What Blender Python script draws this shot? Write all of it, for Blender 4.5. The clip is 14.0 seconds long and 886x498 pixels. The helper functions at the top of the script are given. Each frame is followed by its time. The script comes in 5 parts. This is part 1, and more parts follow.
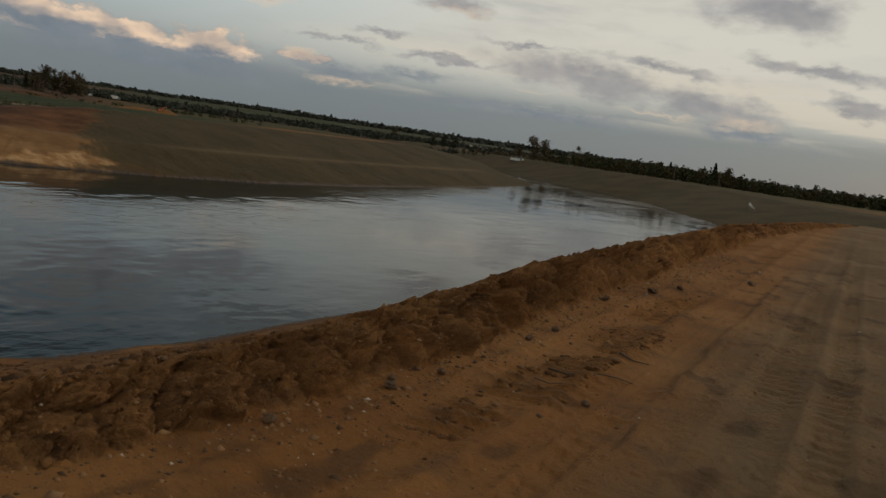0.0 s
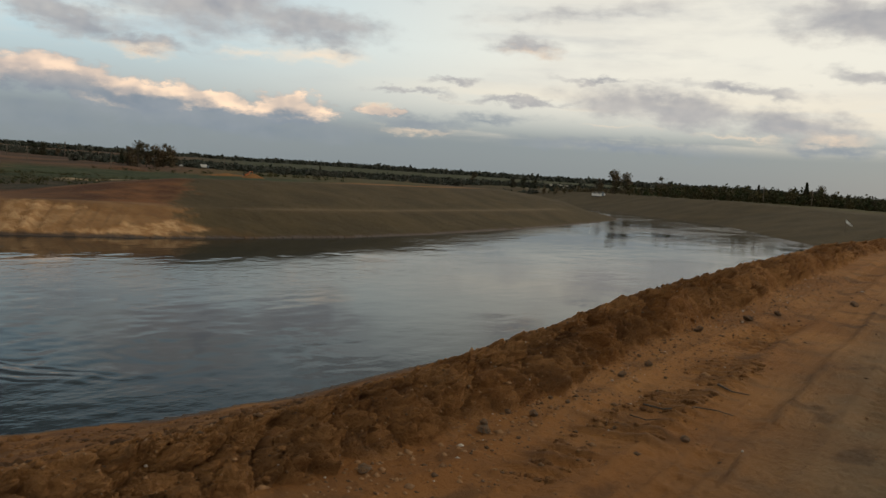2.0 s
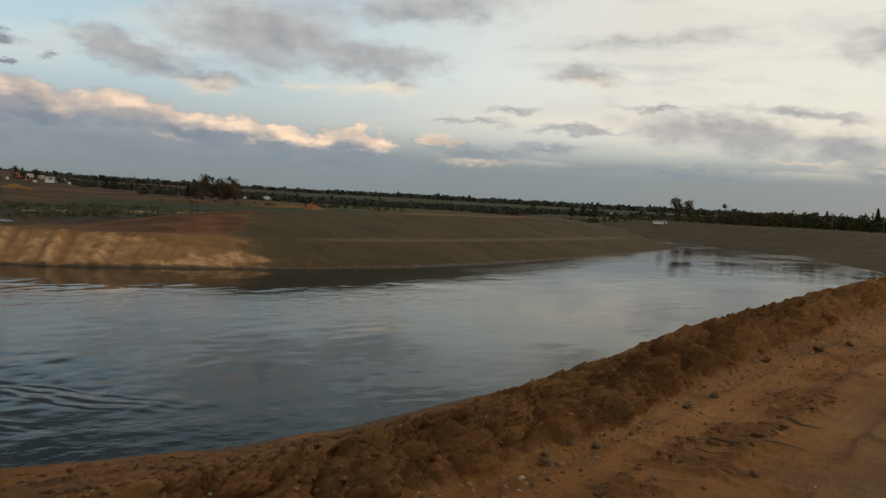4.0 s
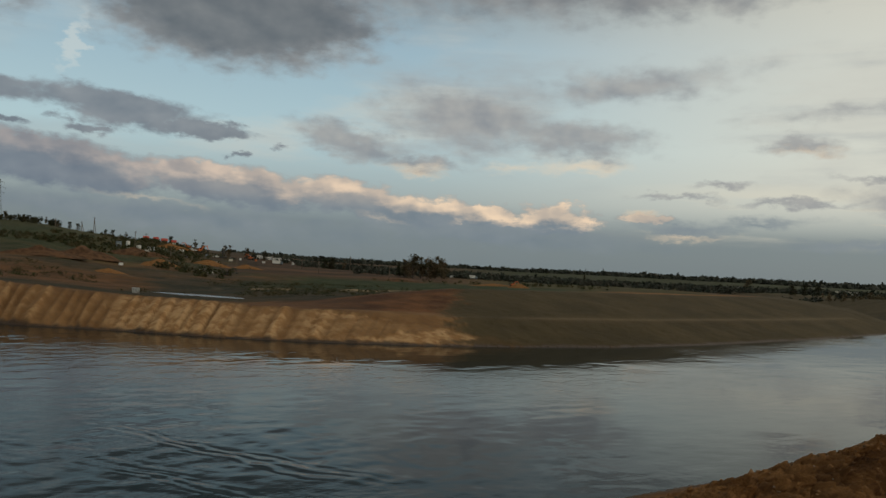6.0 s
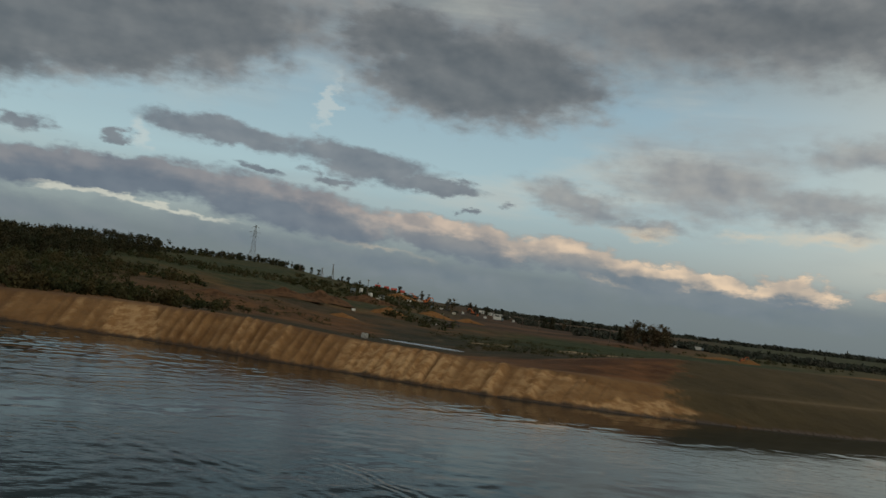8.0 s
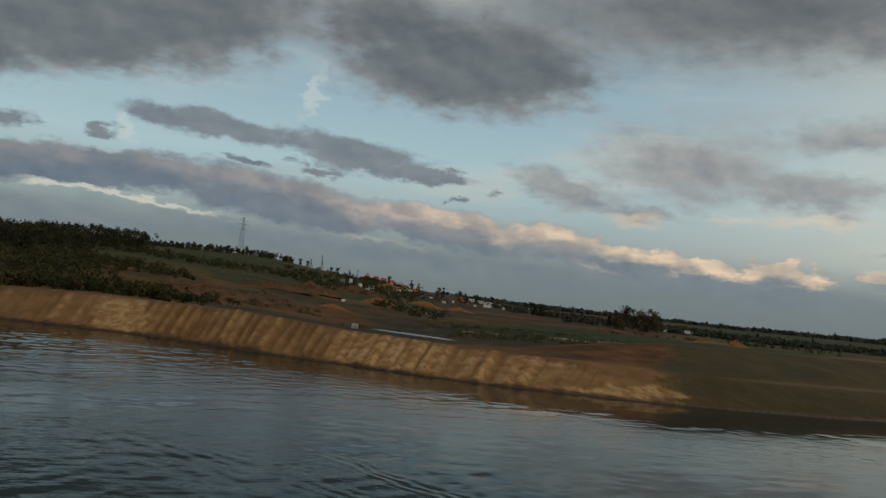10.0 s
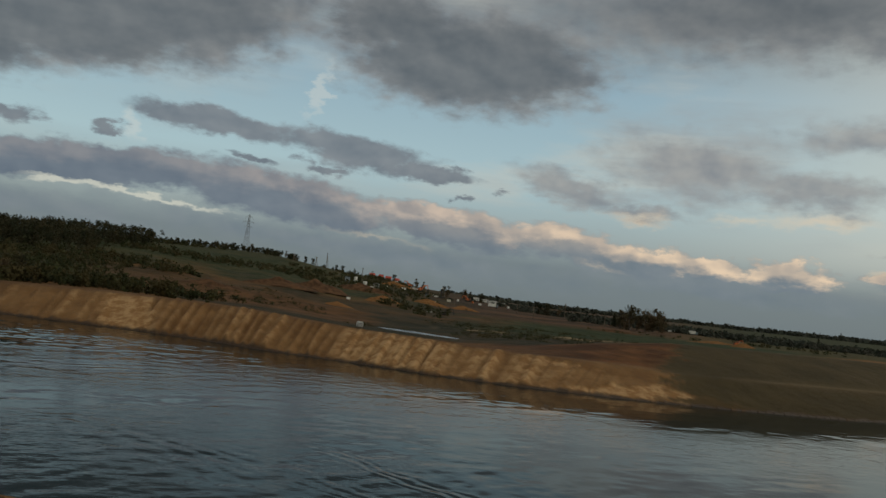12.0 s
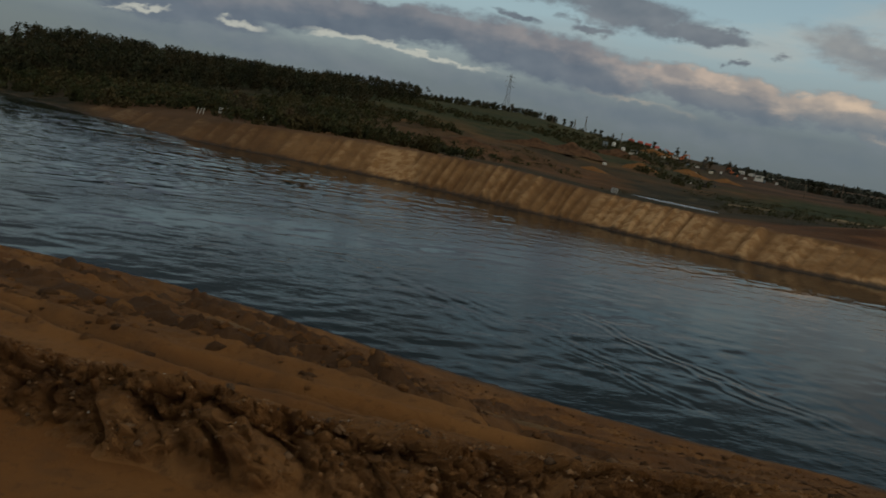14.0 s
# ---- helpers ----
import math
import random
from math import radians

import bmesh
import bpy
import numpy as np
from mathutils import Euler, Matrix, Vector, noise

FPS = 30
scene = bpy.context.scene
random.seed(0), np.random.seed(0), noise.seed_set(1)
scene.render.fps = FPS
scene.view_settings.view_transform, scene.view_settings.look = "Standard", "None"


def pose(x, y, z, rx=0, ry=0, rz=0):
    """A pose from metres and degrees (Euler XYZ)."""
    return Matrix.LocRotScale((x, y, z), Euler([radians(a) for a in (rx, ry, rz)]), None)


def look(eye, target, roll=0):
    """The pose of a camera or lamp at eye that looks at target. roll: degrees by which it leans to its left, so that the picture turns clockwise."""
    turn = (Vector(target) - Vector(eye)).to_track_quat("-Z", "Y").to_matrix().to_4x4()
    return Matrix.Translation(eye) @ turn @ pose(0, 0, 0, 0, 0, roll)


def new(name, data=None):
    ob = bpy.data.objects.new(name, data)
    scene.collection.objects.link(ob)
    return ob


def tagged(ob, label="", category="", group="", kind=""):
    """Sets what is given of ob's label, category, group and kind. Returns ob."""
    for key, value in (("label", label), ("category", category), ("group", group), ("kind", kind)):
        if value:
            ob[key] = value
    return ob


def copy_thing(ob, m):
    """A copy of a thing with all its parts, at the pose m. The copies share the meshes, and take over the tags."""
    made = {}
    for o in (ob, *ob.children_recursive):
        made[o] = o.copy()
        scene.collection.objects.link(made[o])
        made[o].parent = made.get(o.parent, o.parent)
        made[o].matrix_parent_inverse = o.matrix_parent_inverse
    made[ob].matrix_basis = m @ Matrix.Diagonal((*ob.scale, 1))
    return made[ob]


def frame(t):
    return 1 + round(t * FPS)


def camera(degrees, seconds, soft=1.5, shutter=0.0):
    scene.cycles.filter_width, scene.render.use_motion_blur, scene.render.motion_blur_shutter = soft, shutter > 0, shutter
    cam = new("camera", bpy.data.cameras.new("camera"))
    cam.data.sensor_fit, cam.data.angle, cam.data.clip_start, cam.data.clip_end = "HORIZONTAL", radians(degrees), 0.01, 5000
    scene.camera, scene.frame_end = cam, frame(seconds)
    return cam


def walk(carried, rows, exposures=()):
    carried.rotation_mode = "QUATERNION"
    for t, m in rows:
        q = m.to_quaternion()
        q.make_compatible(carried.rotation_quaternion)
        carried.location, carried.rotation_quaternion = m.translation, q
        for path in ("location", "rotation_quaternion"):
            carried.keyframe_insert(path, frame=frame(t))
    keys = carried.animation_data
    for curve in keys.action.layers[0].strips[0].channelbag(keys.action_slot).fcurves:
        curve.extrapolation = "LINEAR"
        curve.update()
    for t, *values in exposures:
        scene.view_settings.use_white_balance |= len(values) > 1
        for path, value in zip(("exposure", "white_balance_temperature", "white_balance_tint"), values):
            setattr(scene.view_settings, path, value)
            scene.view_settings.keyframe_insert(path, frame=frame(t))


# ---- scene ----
# ---------------------------------------------------------------- camera
cam = camera(54.9, 14.0, 1.5, 0.15)
EYE = 1.65
TURNS = [  # seconds, tilt, lean, heading; the camera is held by hand on one spot
    (0, 83.20, -8.05, 29.62), (0.5, 84.45, -6.84, 31.65), (1, 85.12, -6.25, 33.63), (1.5, 85.78, -5.03, 35.09),
    (2, 85.62, -3.49, 34.98), (2.5, 85.67, -3.21, 34.91), (3, 86.10, -2.79, 35.54), (3.2, 86.68, -2.80, 36.60),
    (5.3, 88.96, -2.24, 44.47), (5.5, 90.32, -2.22, 47.53), (6, 91.97, -2.84, 52.59), (6.5, 91.65, -2.99, 52.45),
    (7, 91.83, -2.64, 52.75), (7.5, 93.26, -4.05, 57.27), (8, 94.72, -7.17, 67.28), (8.2, 94.46, -7.01, 67.01),
    (10.5, 94.03, -6.06, 66.64), (11, 94.03, -6.16, 66.64), (11.5, 94.06, -6.31, 66.84), (12, 93.92, -6.44, 66.94),
    (12.5, 93.75, -6.62, 67.02), (13, 93.68, -7.29, 68.17), (13.5, 89.49, -9.66, 76.68), (14, 82.34, -9.66, 84.15)]


def sway(t):
    """The body's small shift to the right in the first two seconds."""
    return 0.035 * min(max((t - 0.8) / 1.2, 0.0), 1.0)


walk(cam, [(t, pose(sway(t), 0, EYE, rx, ry, rz)) for t, rx, ry, rz in TURNS],
     exposures=[(0, 0.0, 6950, 10), (0.5, 0.25, 6950, 10), (2.0, 0.48, 6950, 10), (3.2, 0.45, 6950, 10), (5.3, 0.25, 6850, 7), (6.0, 0.12, 6800, 5), (6.5, 0.05, 6750, 4),
                (8.2, 0.0, 6750, 4), (13.0, -0.05, 6750, 4), (13.5, -0.18, 6700, 4), (14, -0.25, 6650, 5)])

# ---------------------------------------------------------------- world, sun
SUN_AZ, SUN_EL = -35.0, 7.0      # degrees left of the road's direction, and above the horizon
world = bpy.data.worlds.new("sky")
scene.world = world
world.use_nodes = True
wt = world.node_tree
wt.nodes.clear()


def wl(a, ai, b, bi):
    wt.links.new(a.outputs[ai], b.inputs[bi])


def wmath(op, a, b=None, c=None, clamp=False):
    n = wt.nodes.new("ShaderNodeMath")
    n.operation, n.use_clamp = op, clamp
    for i, v in enumerate((a, b, c)):
        if v is None:
            continue
        if isinstance(v, (int, float)):
            n.inputs[i].default_value = v
        else:
            wt.links.new(v, n.inputs[i])
    return n.outputs[0]


def wmix(fac, a, b):
    n = wt.nodes.new("ShaderNodeMix")
    n.data_type = "RGBA"
    for sock, v in ((n.inputs[0], fac), (n.inputs[6], a), (n.inputs[7], b)):
        if isinstance(v, (int, float)):
            sock.default_value = v
        elif isinstance(v, tuple):
            sock.default_value = (*v, 1)
        else:
            wt.links.new(v, sock)
    return n.outputs[2]


def wrange(v, lo, hi, a=0.0, b=1.0, kind="SMOOTHSTEP"):
    n = wt.nodes.new("ShaderNodeMapRange")
    n.interpolation_type = kind
    wt.links.new(v, n.inputs[0])
    for i, x in enumerate((lo, hi, a, b)):
        n.inputs[1 + i].default_value = x
    return n.outputs[0]


def wnoise(vec, scale, detail=4.0, rough=0.55):
    n = wt.nodes.new("ShaderNodeTexNoise")
    n.inputs["Scale"].default_value, n.inputs["Detail"].default_value, n.inputs["Roughness"].default_value = scale, detail, rough
    wt.links.new(vec, n.inputs["Vector"])
    return n


def wcombine(x, y, z=0.0):
    n = wt.nodes.new("ShaderNodeCombineXYZ")
    for i, v in enumerate((x, y, z)):
        if isinstance(v, (int, float)):
            n.inputs[i].default_value = v
        else:
            wt.links.new(v, n.inputs[i])
    return n.outputs[0]


coord = wt.nodes.new("ShaderNodeTexCoord")
split = wt.nodes.new("ShaderNodeSeparateXYZ")
wt.links.new(coord.outputs["Generated"], split.inputs[0])
dx, dy, dz = split.outputs
AZ = wmath("MULTIPLY", wmath("ARCTAN2", wmath("MULTIPLY", dx, -1.0), dy), 57.2958)
EL = wmath("MULTIPLY", wmath("ARCSINE", dz), 57.2958)
# layer of cloud seen in perspective: the same noise gets flatter towards the horizon
flat = wmath("ADD", wmath("ABSOLUTE", dz), 0.10)
deck = wcombine(wmath("DIVIDE", dx, flat), wmath("DIVIDE", dy, flat), 0.0)
polar = wcombine(AZ, wmath("MULTIPLY", EL, 2.2), 0.0)
warp_big = wnoise(polar, 0.16, 3.0)
warp_fine = wnoise(polar, 0.62, 7.0, 0.60)


def split_colour(node):
    n = wt.nodes.new("ShaderNodeSeparateColor")
    wt.links.new(node.outputs["Color"], n.inputs[0])
    return n.outputs


BIG, FINE = split_colour(warp_big), split_colour(warp_fine)


def warped(k, big, fine):
    s = wmath("MULTIPLY", wmath("SUBTRACT", BIG[k], 0.5), big)
    t = wmath("MULTIPLY", wmath("SUBTRACT", FINE[k], 0.5), fine)
    return wmath("ADD", s, t)


CLOUD_X, CLOUD_Y = wmath("ADD", AZ, warped(0, 4.0, 3.6)), wmath("ADD", EL, warped(1, 1.6, 1.7))


def cloud_field(clouds, rise=0.0):
    """How deep each direction lies in soft elongated cloud bodies: heading, height, half width, half height, tilt, density."""
    up = wmath("ADD", CLOUD_Y, rise) if rise else CLOUD_Y
    total = None
    for az, el, w, h, tilt, amount in clouds:
        c, s = math.cos(radians(tilt)), math.sin(radians(tilt))
        along = wmath("MULTIPLY_ADD", CLOUD_X, c / w, wmath("MULTIPLY_ADD", up, s / w, -(az * c + el * s) / w))
        across = wmath("MULTIPLY_ADD", CLOUD_X, -s / h, wmath("MULTIPLY_ADD", up, c / h, (az * s - el * c) / h))
        depth = wmath("SQRT", wmath("MULTIPLY_ADD", along, along, wmath("MULTIPLY", across, across)))
        v = wmath("MULTIPLY", wmath("SUBTRACT", 1.32, depth), amount)
        total = v if total is None else wmath("MAXIMUM", total, v)
    return total


def cloud_mask(clouds, ragged=0.7, hard=0.34, rise=0.0):
    """Cover of the cloud bodies, frayed by the billows."""
    f = wmath("ADD", cloud_field(clouds, rise), wmath("MULTIPLY", wmath("SUBTRACT", BILLOW, 0.5), ragged))
    return wrange(f, 0.04, 0.04 + hard)


# billows of the cumulus, and the side of each billow that is turned to the light
BILLOW = wnoise(wcombine(AZ, wmath("MULTIPLY", EL, 1.7), 0.0), 0.34, 8.0, 0.56).outputs[0]
LOBES = wnoise(wcombine(AZ, wmath("MULTIPLY", EL, 1.5), 5.0), 0.27, 3.5, 0.50).outputs[0]
LOBES_UP = wnoise(wcombine(wmath("SUBTRACT", AZ, 0.5), wmath("MULTIPLY", wmath("ADD", EL, 0.55), 1.5), 5.0), 0.27, 3.5, 0.50).outputs[0]
RELIEF = wrange(wmath("SUBTRACT", LOBES, LOBES_UP), -0.17, 0.20, kind="LINEAR")

# Heading 115: added cloud out of view, darkens the water's reflection on the left.
DARK_CLOUDS = [(91.5, 16.0, 15, 3.7, -8, 1.0), (101, 13.0, 8, 3.0, 0, 0.95), (66.5, 16.3, 8.6, 3.3, -3, 1.0), (72.5, 18.3, 5.0, 2.2, 0, 0.9),
               (115, 14, 12, 5, 0, 0.9), (46, 20.5, 20, 3.6, 0, 0.6)]
STREAKS = [(83.0, 10.3, 5.6, 0.85, 2, 1.0), (74.2, 9.7, 5.0, 1.05, 4, 1.0), (69.0, 8.9, 3.2, 0.5, 4, 1.0), (76.1, 8.3, 1.8, 0.3, 3, 0.8),
           (80.6, 8.3, 1.7, 0.3, 3, 0.8), (89.7, 8.9, 1.3, 0.3, -5, 0.8), (95.0, 8.7, 1.5, 0.6, -6, 0.8), (66.2, 7.4, 0.7, 0.2, 0, 0.7), (63.8, 8.0, 0.8, 0.25, 0, 0.6)]
SOFT_GREY = [(59.4, 9.0, 4.0, 1.1, 8, 1.0), (51.5, 10.6, 6.4, 2.3, 3, 1.0), (44.6, 9.7, 5.8, 1.4, 4, 1.0), (54.4, 7.7, 3.4, 0.6, 5, 0.9), (30.4, 9.1, 2.5, 0.7, -2, 0.8),
             (41, 13.0, 9, 1.5, -6, 0.7), (20.5, 5.6, 6.6, 1.25, 4, 1.0), (13.1, 4.9, 5.3, 1.2, 6, 0.9), (35.1, 6.9, 2.2, 0.28, -3, 0.7), (26, 11.5, 7, 0.6, -8, 0.5), (9.8, 11.2, 4.4, 1.6, 5, 1.0), (30, 5.9, 5, 0.32, -2, 0.8), (25, 7.3, 4, 0.28, 3, 0.7),
             (16, 7.0, 5, 0.45, 4, 0.8), (7, 7.8, 5, 0.5, 5, 0.8), (4, 5.8, 4, 0.6, 6, 0.9), (38, 6.1, 3, 0.25, 0, 0.7)]
BANK = [(91.0, 6.3, 11, 1.25, -3, 1.0), (103, 5.6, 8, 1.5, 4, 1.0), (78.0, 6.1, 8.0, 1.5, 4, 1.0), (67.5, 5.5, 6.4, 1.25, 7, 1.0), (59.2, 5.0, 5.0, 1.15, 5, 1.0), (54.6, 4.5, 3.6, 1.0, 4, 1.0),
        (49.8, 4.3, 2.8, 0.75, 1, 1.0), (45.1, 4.3, 2.6, 0.9, 3, 1.0), (39.3, 4.6, 1.5, 0.35, 0, 0.9)]
LOW_BANDS = [(73, 3.3, 22, 1.3, 3, 0.9), (50, 3.2, 12, 1.0, 1, 0.9), (36.8, 4.0, 4.2, 0.6, 0, 0.9), (32.3, 4.5, 4.3, 0.5, -3, 0.9), (23.3, 3.0, 8.0, 0.55, 1, 0.9), (10.4, 3.4, 4.6, 0.5, 6, 0.9), (97, 3.4, 16, 1.2, 2, 0.9)]
WARM_UNDER = [(54.6, 7.3, 2.4, 0.45, 6, 1.0), (43.8, 7.8, 3.2, 0.55, -2, 1.0), (47.5, 7.6, 2.0, 0.4, 0, 0.8), (30.0, 8.8, 2.2, 0.4, 0, 0.8), (10.8, 4.2, 2.6, 0.45, 4, 1.0), (36.8, 3.5, 3.2, 0.25, 0, 0.9),
              (39.5, 5.0, 1.2, 0.25, 0, 0.8), (57, 3.9, 3, 0.22, 4, 0.5), (72, 4.2, 4, 0.28, 5, 0.6), (24, 4.3, 3.0, 0.2, 2, 0.7), (16, 3.9, 2.5, 0.2, 3, 0.7)]
SLITS = [(88, 4.85, 6.4, 0.22, 2, 0.9), (98, 4.8, 2.0, 0.25, 4, 0.9), (104.5, 4.7, 1.8, 0.2, -6, 0.8), (92.3, 4.9, 1.6, 0.25, -5, 0.9)]
WISP = [(76.4, 13.4, 0.55, 1.8, 14, 0.9), (88.0, 9.3, 0.8, 0.9, 10, 0.7)]

sky = wt.nodes.new("ShaderNodeTexSky")
sky.sky_type, sky.sun_disc = "NISHITA", False
sky.sun_elevation, sky.sun_rotation = radians(SUN_EL), radians(-SUN_AZ)
clear = wmix(0.9, sky.outputs[0], (0.0, 0.0, 0.0))

veil = wt.nodes.new("ShaderNodeValToRGB")
wt.links.new(wrange(EL, 0.0, 40.0, kind="LINEAR"), veil.inputs[0])
stops = [(0.0, (0.150, 0.200, 0.245)), (0.085, (0.165, 0.210, 0.262)), (0.13, (0.33, 0.39, 0.43)), (0.22, (0.42, 0.57, 0.66)),
         (0.38, (0.31, 0.45, 0.575)), (0.49, (0.20, 0.235, 0.275)), (0.64, (0.105, 0.117, 0.132)), (1.0, (0.065, 0.067, 0.072))]
ramp = veil.color_ramp
while len(ramp.elements) < len(stops):
    ramp.elements.new(0.5)
for e, (p, c) in zip(ramp.elements, stops):
    e.position, e.color = p, (*c, 1)
colour = wmix(0.85, clear, veil.outputs[0])
glow = wmath("MULTIPLY", wrange(AZ, 60.0, 20.0), wrange(EL, 2.6, 6.5))
colour = wmix(wmath("MULTIPLY", glow, 0.8), colour, (0.66, 0.63, 0.56))
wisps = wnoise(deck, 0.85, 7.0, 0.58).outputs[0]
low_bands = wnoise(wcombine(wmath("MULTIPLY", AZ, 0.055), wmath("MULTIPLY", EL, 0.55), 3.0), 1.0, 6.0, 0.55).outputs[0]
LEFT = wrange(AZ, 50.0, 82.0)
# thin high cloud and the pale gaps towards the bright side
colour = wmix(wmath("MULTIPLY", wrange(wisps, 0.47, 0.64), wmath("MULTIPLY", wrange(EL, 5.0, 9.0, 0.0, 0.60), wrange(AZ, 84.0, 60.0, 0.35, 1.0))), colour, wmix(wrange(low_bands, 0.4, 0.6), (0.33, 0.35, 0.38), (0.52, 0.52, 0.50)))
gaps = wmath("MULTIPLY", wrange(low_bands, 0.52, 0.40), wmath("MULTIPLY", wrange(EL, 2.6, 4.2), wmath("MULTIPLY", wrange(EL, 8.0, 5.0), wrange(AZ, 44.0, 30.0))))
colour = wmix(wmath("MULTIPLY", gaps, 0.7), colour, (0.62, 0.58, 0.50))
colour = wmix(wmath("MULTIPLY", cloud_mask(WISP, 1.2, 0.7), 0.45), colour, (0.60, 0.62, 0.62))
# soft grey cloud with warm undersides
soft_tone = wmix(RELIEF, (0.215, 0.230, 0.270), (0.375, 0.370, 0.375))
colour = wmix(wmath("MULTIPLY", cloud_mask(SOFT_GREY, 1.3, 0.95), 0.86), colour, soft_tone)
# broken streaks
colour = wmix(wmath("MULTIPLY", cloud_mask(STREAKS, 1.1, 0.62), 0.92), colour, wmix(RELIEF, (0.145, 0.170, 0.215), (0.225, 0.245, 0.285)))
# heavy dark clouds, lighter where they thin out
dark_body = cloud_field(DARK_CLOUDS)
dark_tone = wmix(wrange(dark_body, 0.15, 0.75), wmix(RELIEF, (0.185, 0.205, 0.240), (0.30, 0.30, 0.315)), wmix(RELIEF, (0.108, 0.124, 0.148), (0.172, 0.184, 0.205)))
colour = wmix(wmath("MULTIPLY", cloud_mask(DARK_CLOUDS, 0.8, 0.50), 0.95), colour, dark_tone)
# long bank of cumulus with lit heads, over a hazy low layer
bank = cloud_mask(BANK, 0.85, 0.50)
head = wmath("SUBTRACT", bank, wmath("MULTIPLY", cloud_mask(BANK, 0.75, 0.80, 0.80), 1.0), None, True)
lit = wmath("MULTIPLY", wmath("MULTIPLY", head, wrange(RELIEF, 0.15, 0.75, 0.45, 1.0)), wrange(AZ, 62.0, 90.0, 1.0, 0.22))
low_tone = wmix(RELIEF, (0.160, 0.200, 0.248), (0.215, 0.248, 0.288))
shade_tone = wmix(LEFT, wmix(wrange(EL, 4.2, 5.4), low_tone, wmix(RELIEF, (0.250, 0.260, 0.290), (0.40, 0.365, 0.345))), wmix(RELIEF, (0.132, 0.166, 0.222), (0.182, 0.217, 0.270)))
colour = wmix(bank, colour, wmix(lit, shade_tone, wmix(LEFT, (0.78, 0.60, 0.46), (0.50, 0.42, 0.40))))
colour = wmix(wmath("MULTIPLY", cloud_mask(LOW_BANDS, 0.9, 1.2), wrange(EL, 0.2, 2.0, 0.3, 0.88)), colour, low_tone)
colour = wmix(wmath("MULTIPLY", cloud_mask(SLITS, 0.9, 0.8), 0.80), colour, (0.60, 0.60, 0.55))
colour = wmix(wmath("MULTIPLY", cloud_mask(WARM_UNDER, 1.2, 1.6), 0.60), colour, (0.74, 0.58, 0.43))
back = wt.nodes.new("ShaderNodeBackground")
wt.links.new(colour, back.inputs[0])
back.inputs[1].default_value = 1.0
wout = wt.nodes.new("ShaderNodeOutputWorld")
wl(back, 0, wout, 0)

sun_data = bpy.data.lights.new("sun", "SUN")
sun_data.energy, sun_data.angle, sun_data.color = 0.25, radians(14), (1.0, 0.86, 0.70)
sun = new("sun", sun_data)
a = radians(SUN_AZ)
sun.matrix_world = look((0, 0, 50), (50 * math.sin(a) , -50 * math.cos(a), 50 - 50 * math.tan(radians(SUN_EL + 8))))


# ---------------------------------------------------------------- materials
class Mat:
    """Small helper to wire a node material."""

    def __init__(self, name):
        self.m = bpy.data.materials.new(name)
        self.m.use_nodes = True
        self.t = self.m.node_tree
        self.bsdf = self.t.nodes["Principled BSDF"]
        self.geo = None

    def node(self, kind):
        return self.t.nodes.new(kind)

    def put(self, sock, v):
        if isinstance(v, (int, float)):
            sock.default_value = v
        elif isinstance(v, tuple):
            sock.default_value = (*v, 1) if len(sock.default_value) == 4 and len(v) == 3 else v
        else:
            self.t.links.new(v, sock)

    def pos(self):
        if self.geo is None:
            self.geo = self.node("ShaderNodeNewGeometry")
        return self.geo.outputs["Position"]

    def local(self):
        return self.node("ShaderNodeTexCoord").outputs["Object"]

    def scaled(self, vec, s):
        n = self.node("ShaderNodeMapping")
        self.put(n.inputs[0], vec)
        n.inputs["Scale"].default_value = s
        return n.outputs[0]

    def noise(self, vec, scale, detail=4.0, rough=0.55):
        n = self.node("ShaderNodeTexNoise")
        self.put(n.inputs["Vector"], vec)
        n.inputs["Scale"].default_value, n.inputs["Detail"].default_value, n.inputs["Roughness"].default_value = scale, detail, rough
        return n.outputs[0]

    def voronoi(self, vec, scale):
        n = self.node("ShaderNodeTexVoronoi")
        self.put(n.inputs["Vector"], vec)
        n.inputs["Scale"].default_value = scale
        return n.outputs["Distance"]

    def range(self, v, lo, hi, a=0.0, b=1.0):
        n = self.node("ShaderNodeMapRange")
        n.interpolation_type = "SMOOTHSTEP"
        self.put(n.inputs[0], v)
        for i, x in enumerate((lo, hi, a, b)):
            n.inputs[1 + i].default_value = x
        return n.outputs[0]

    def math(self, op, x, y):
        n = self.node("ShaderNodeMath")
        n.operation = op
        self.put(n.inputs[0], x)
        self.put(n.inputs[1], y)
        return n.outputs[0]

    def mix(self, fac, x, y):
        n = self.node("ShaderNodeMix")
        n.data_type = "RGBA"
        self.put(n.inputs[0], fac)
        self.put(n.inputs[6], x)
        self.put(n.inputs[7], y)
        return n.outputs[2]

    def masks(self, name):
        n = self.node("ShaderNodeAttribute")
        n.attribute_name = name
        s = self.node("ShaderNodeSeparateColor")
        self.t.links.new(n.outputs["Color"], s.inputs[0])
        return s.outputs

    def random(self):
        return self.node("ShaderNodeObjectInfo").outputs["Random"]

    def island(self):
        if self.geo is None:
            self.pos()
        return self.geo.outputs["Random Per Island"]

    def bump(self, height, strength, distance):
        n = self.node("ShaderNodeBump")
        n.inputs["Strength"].default_value, n.inputs["Distance"].default_value = strength, distance
        self.put(n.inputs["Height"], height)
        self.t.links.new(n.outputs[0], self.bsdf.inputs["Normal"])

    def done(self, colour, rough=0.9, metal=0.0, spec=0.3):
        self.put(self.bsdf.inputs["Base Color"], colour)
        self.put(self.bsdf.inputs["Roughness"], rough)
        self.bsdf.inputs["Metallic"].default_value = metal
        self.bsdf.inputs["Specular IOR Level"].default_value = spec
        return self.m


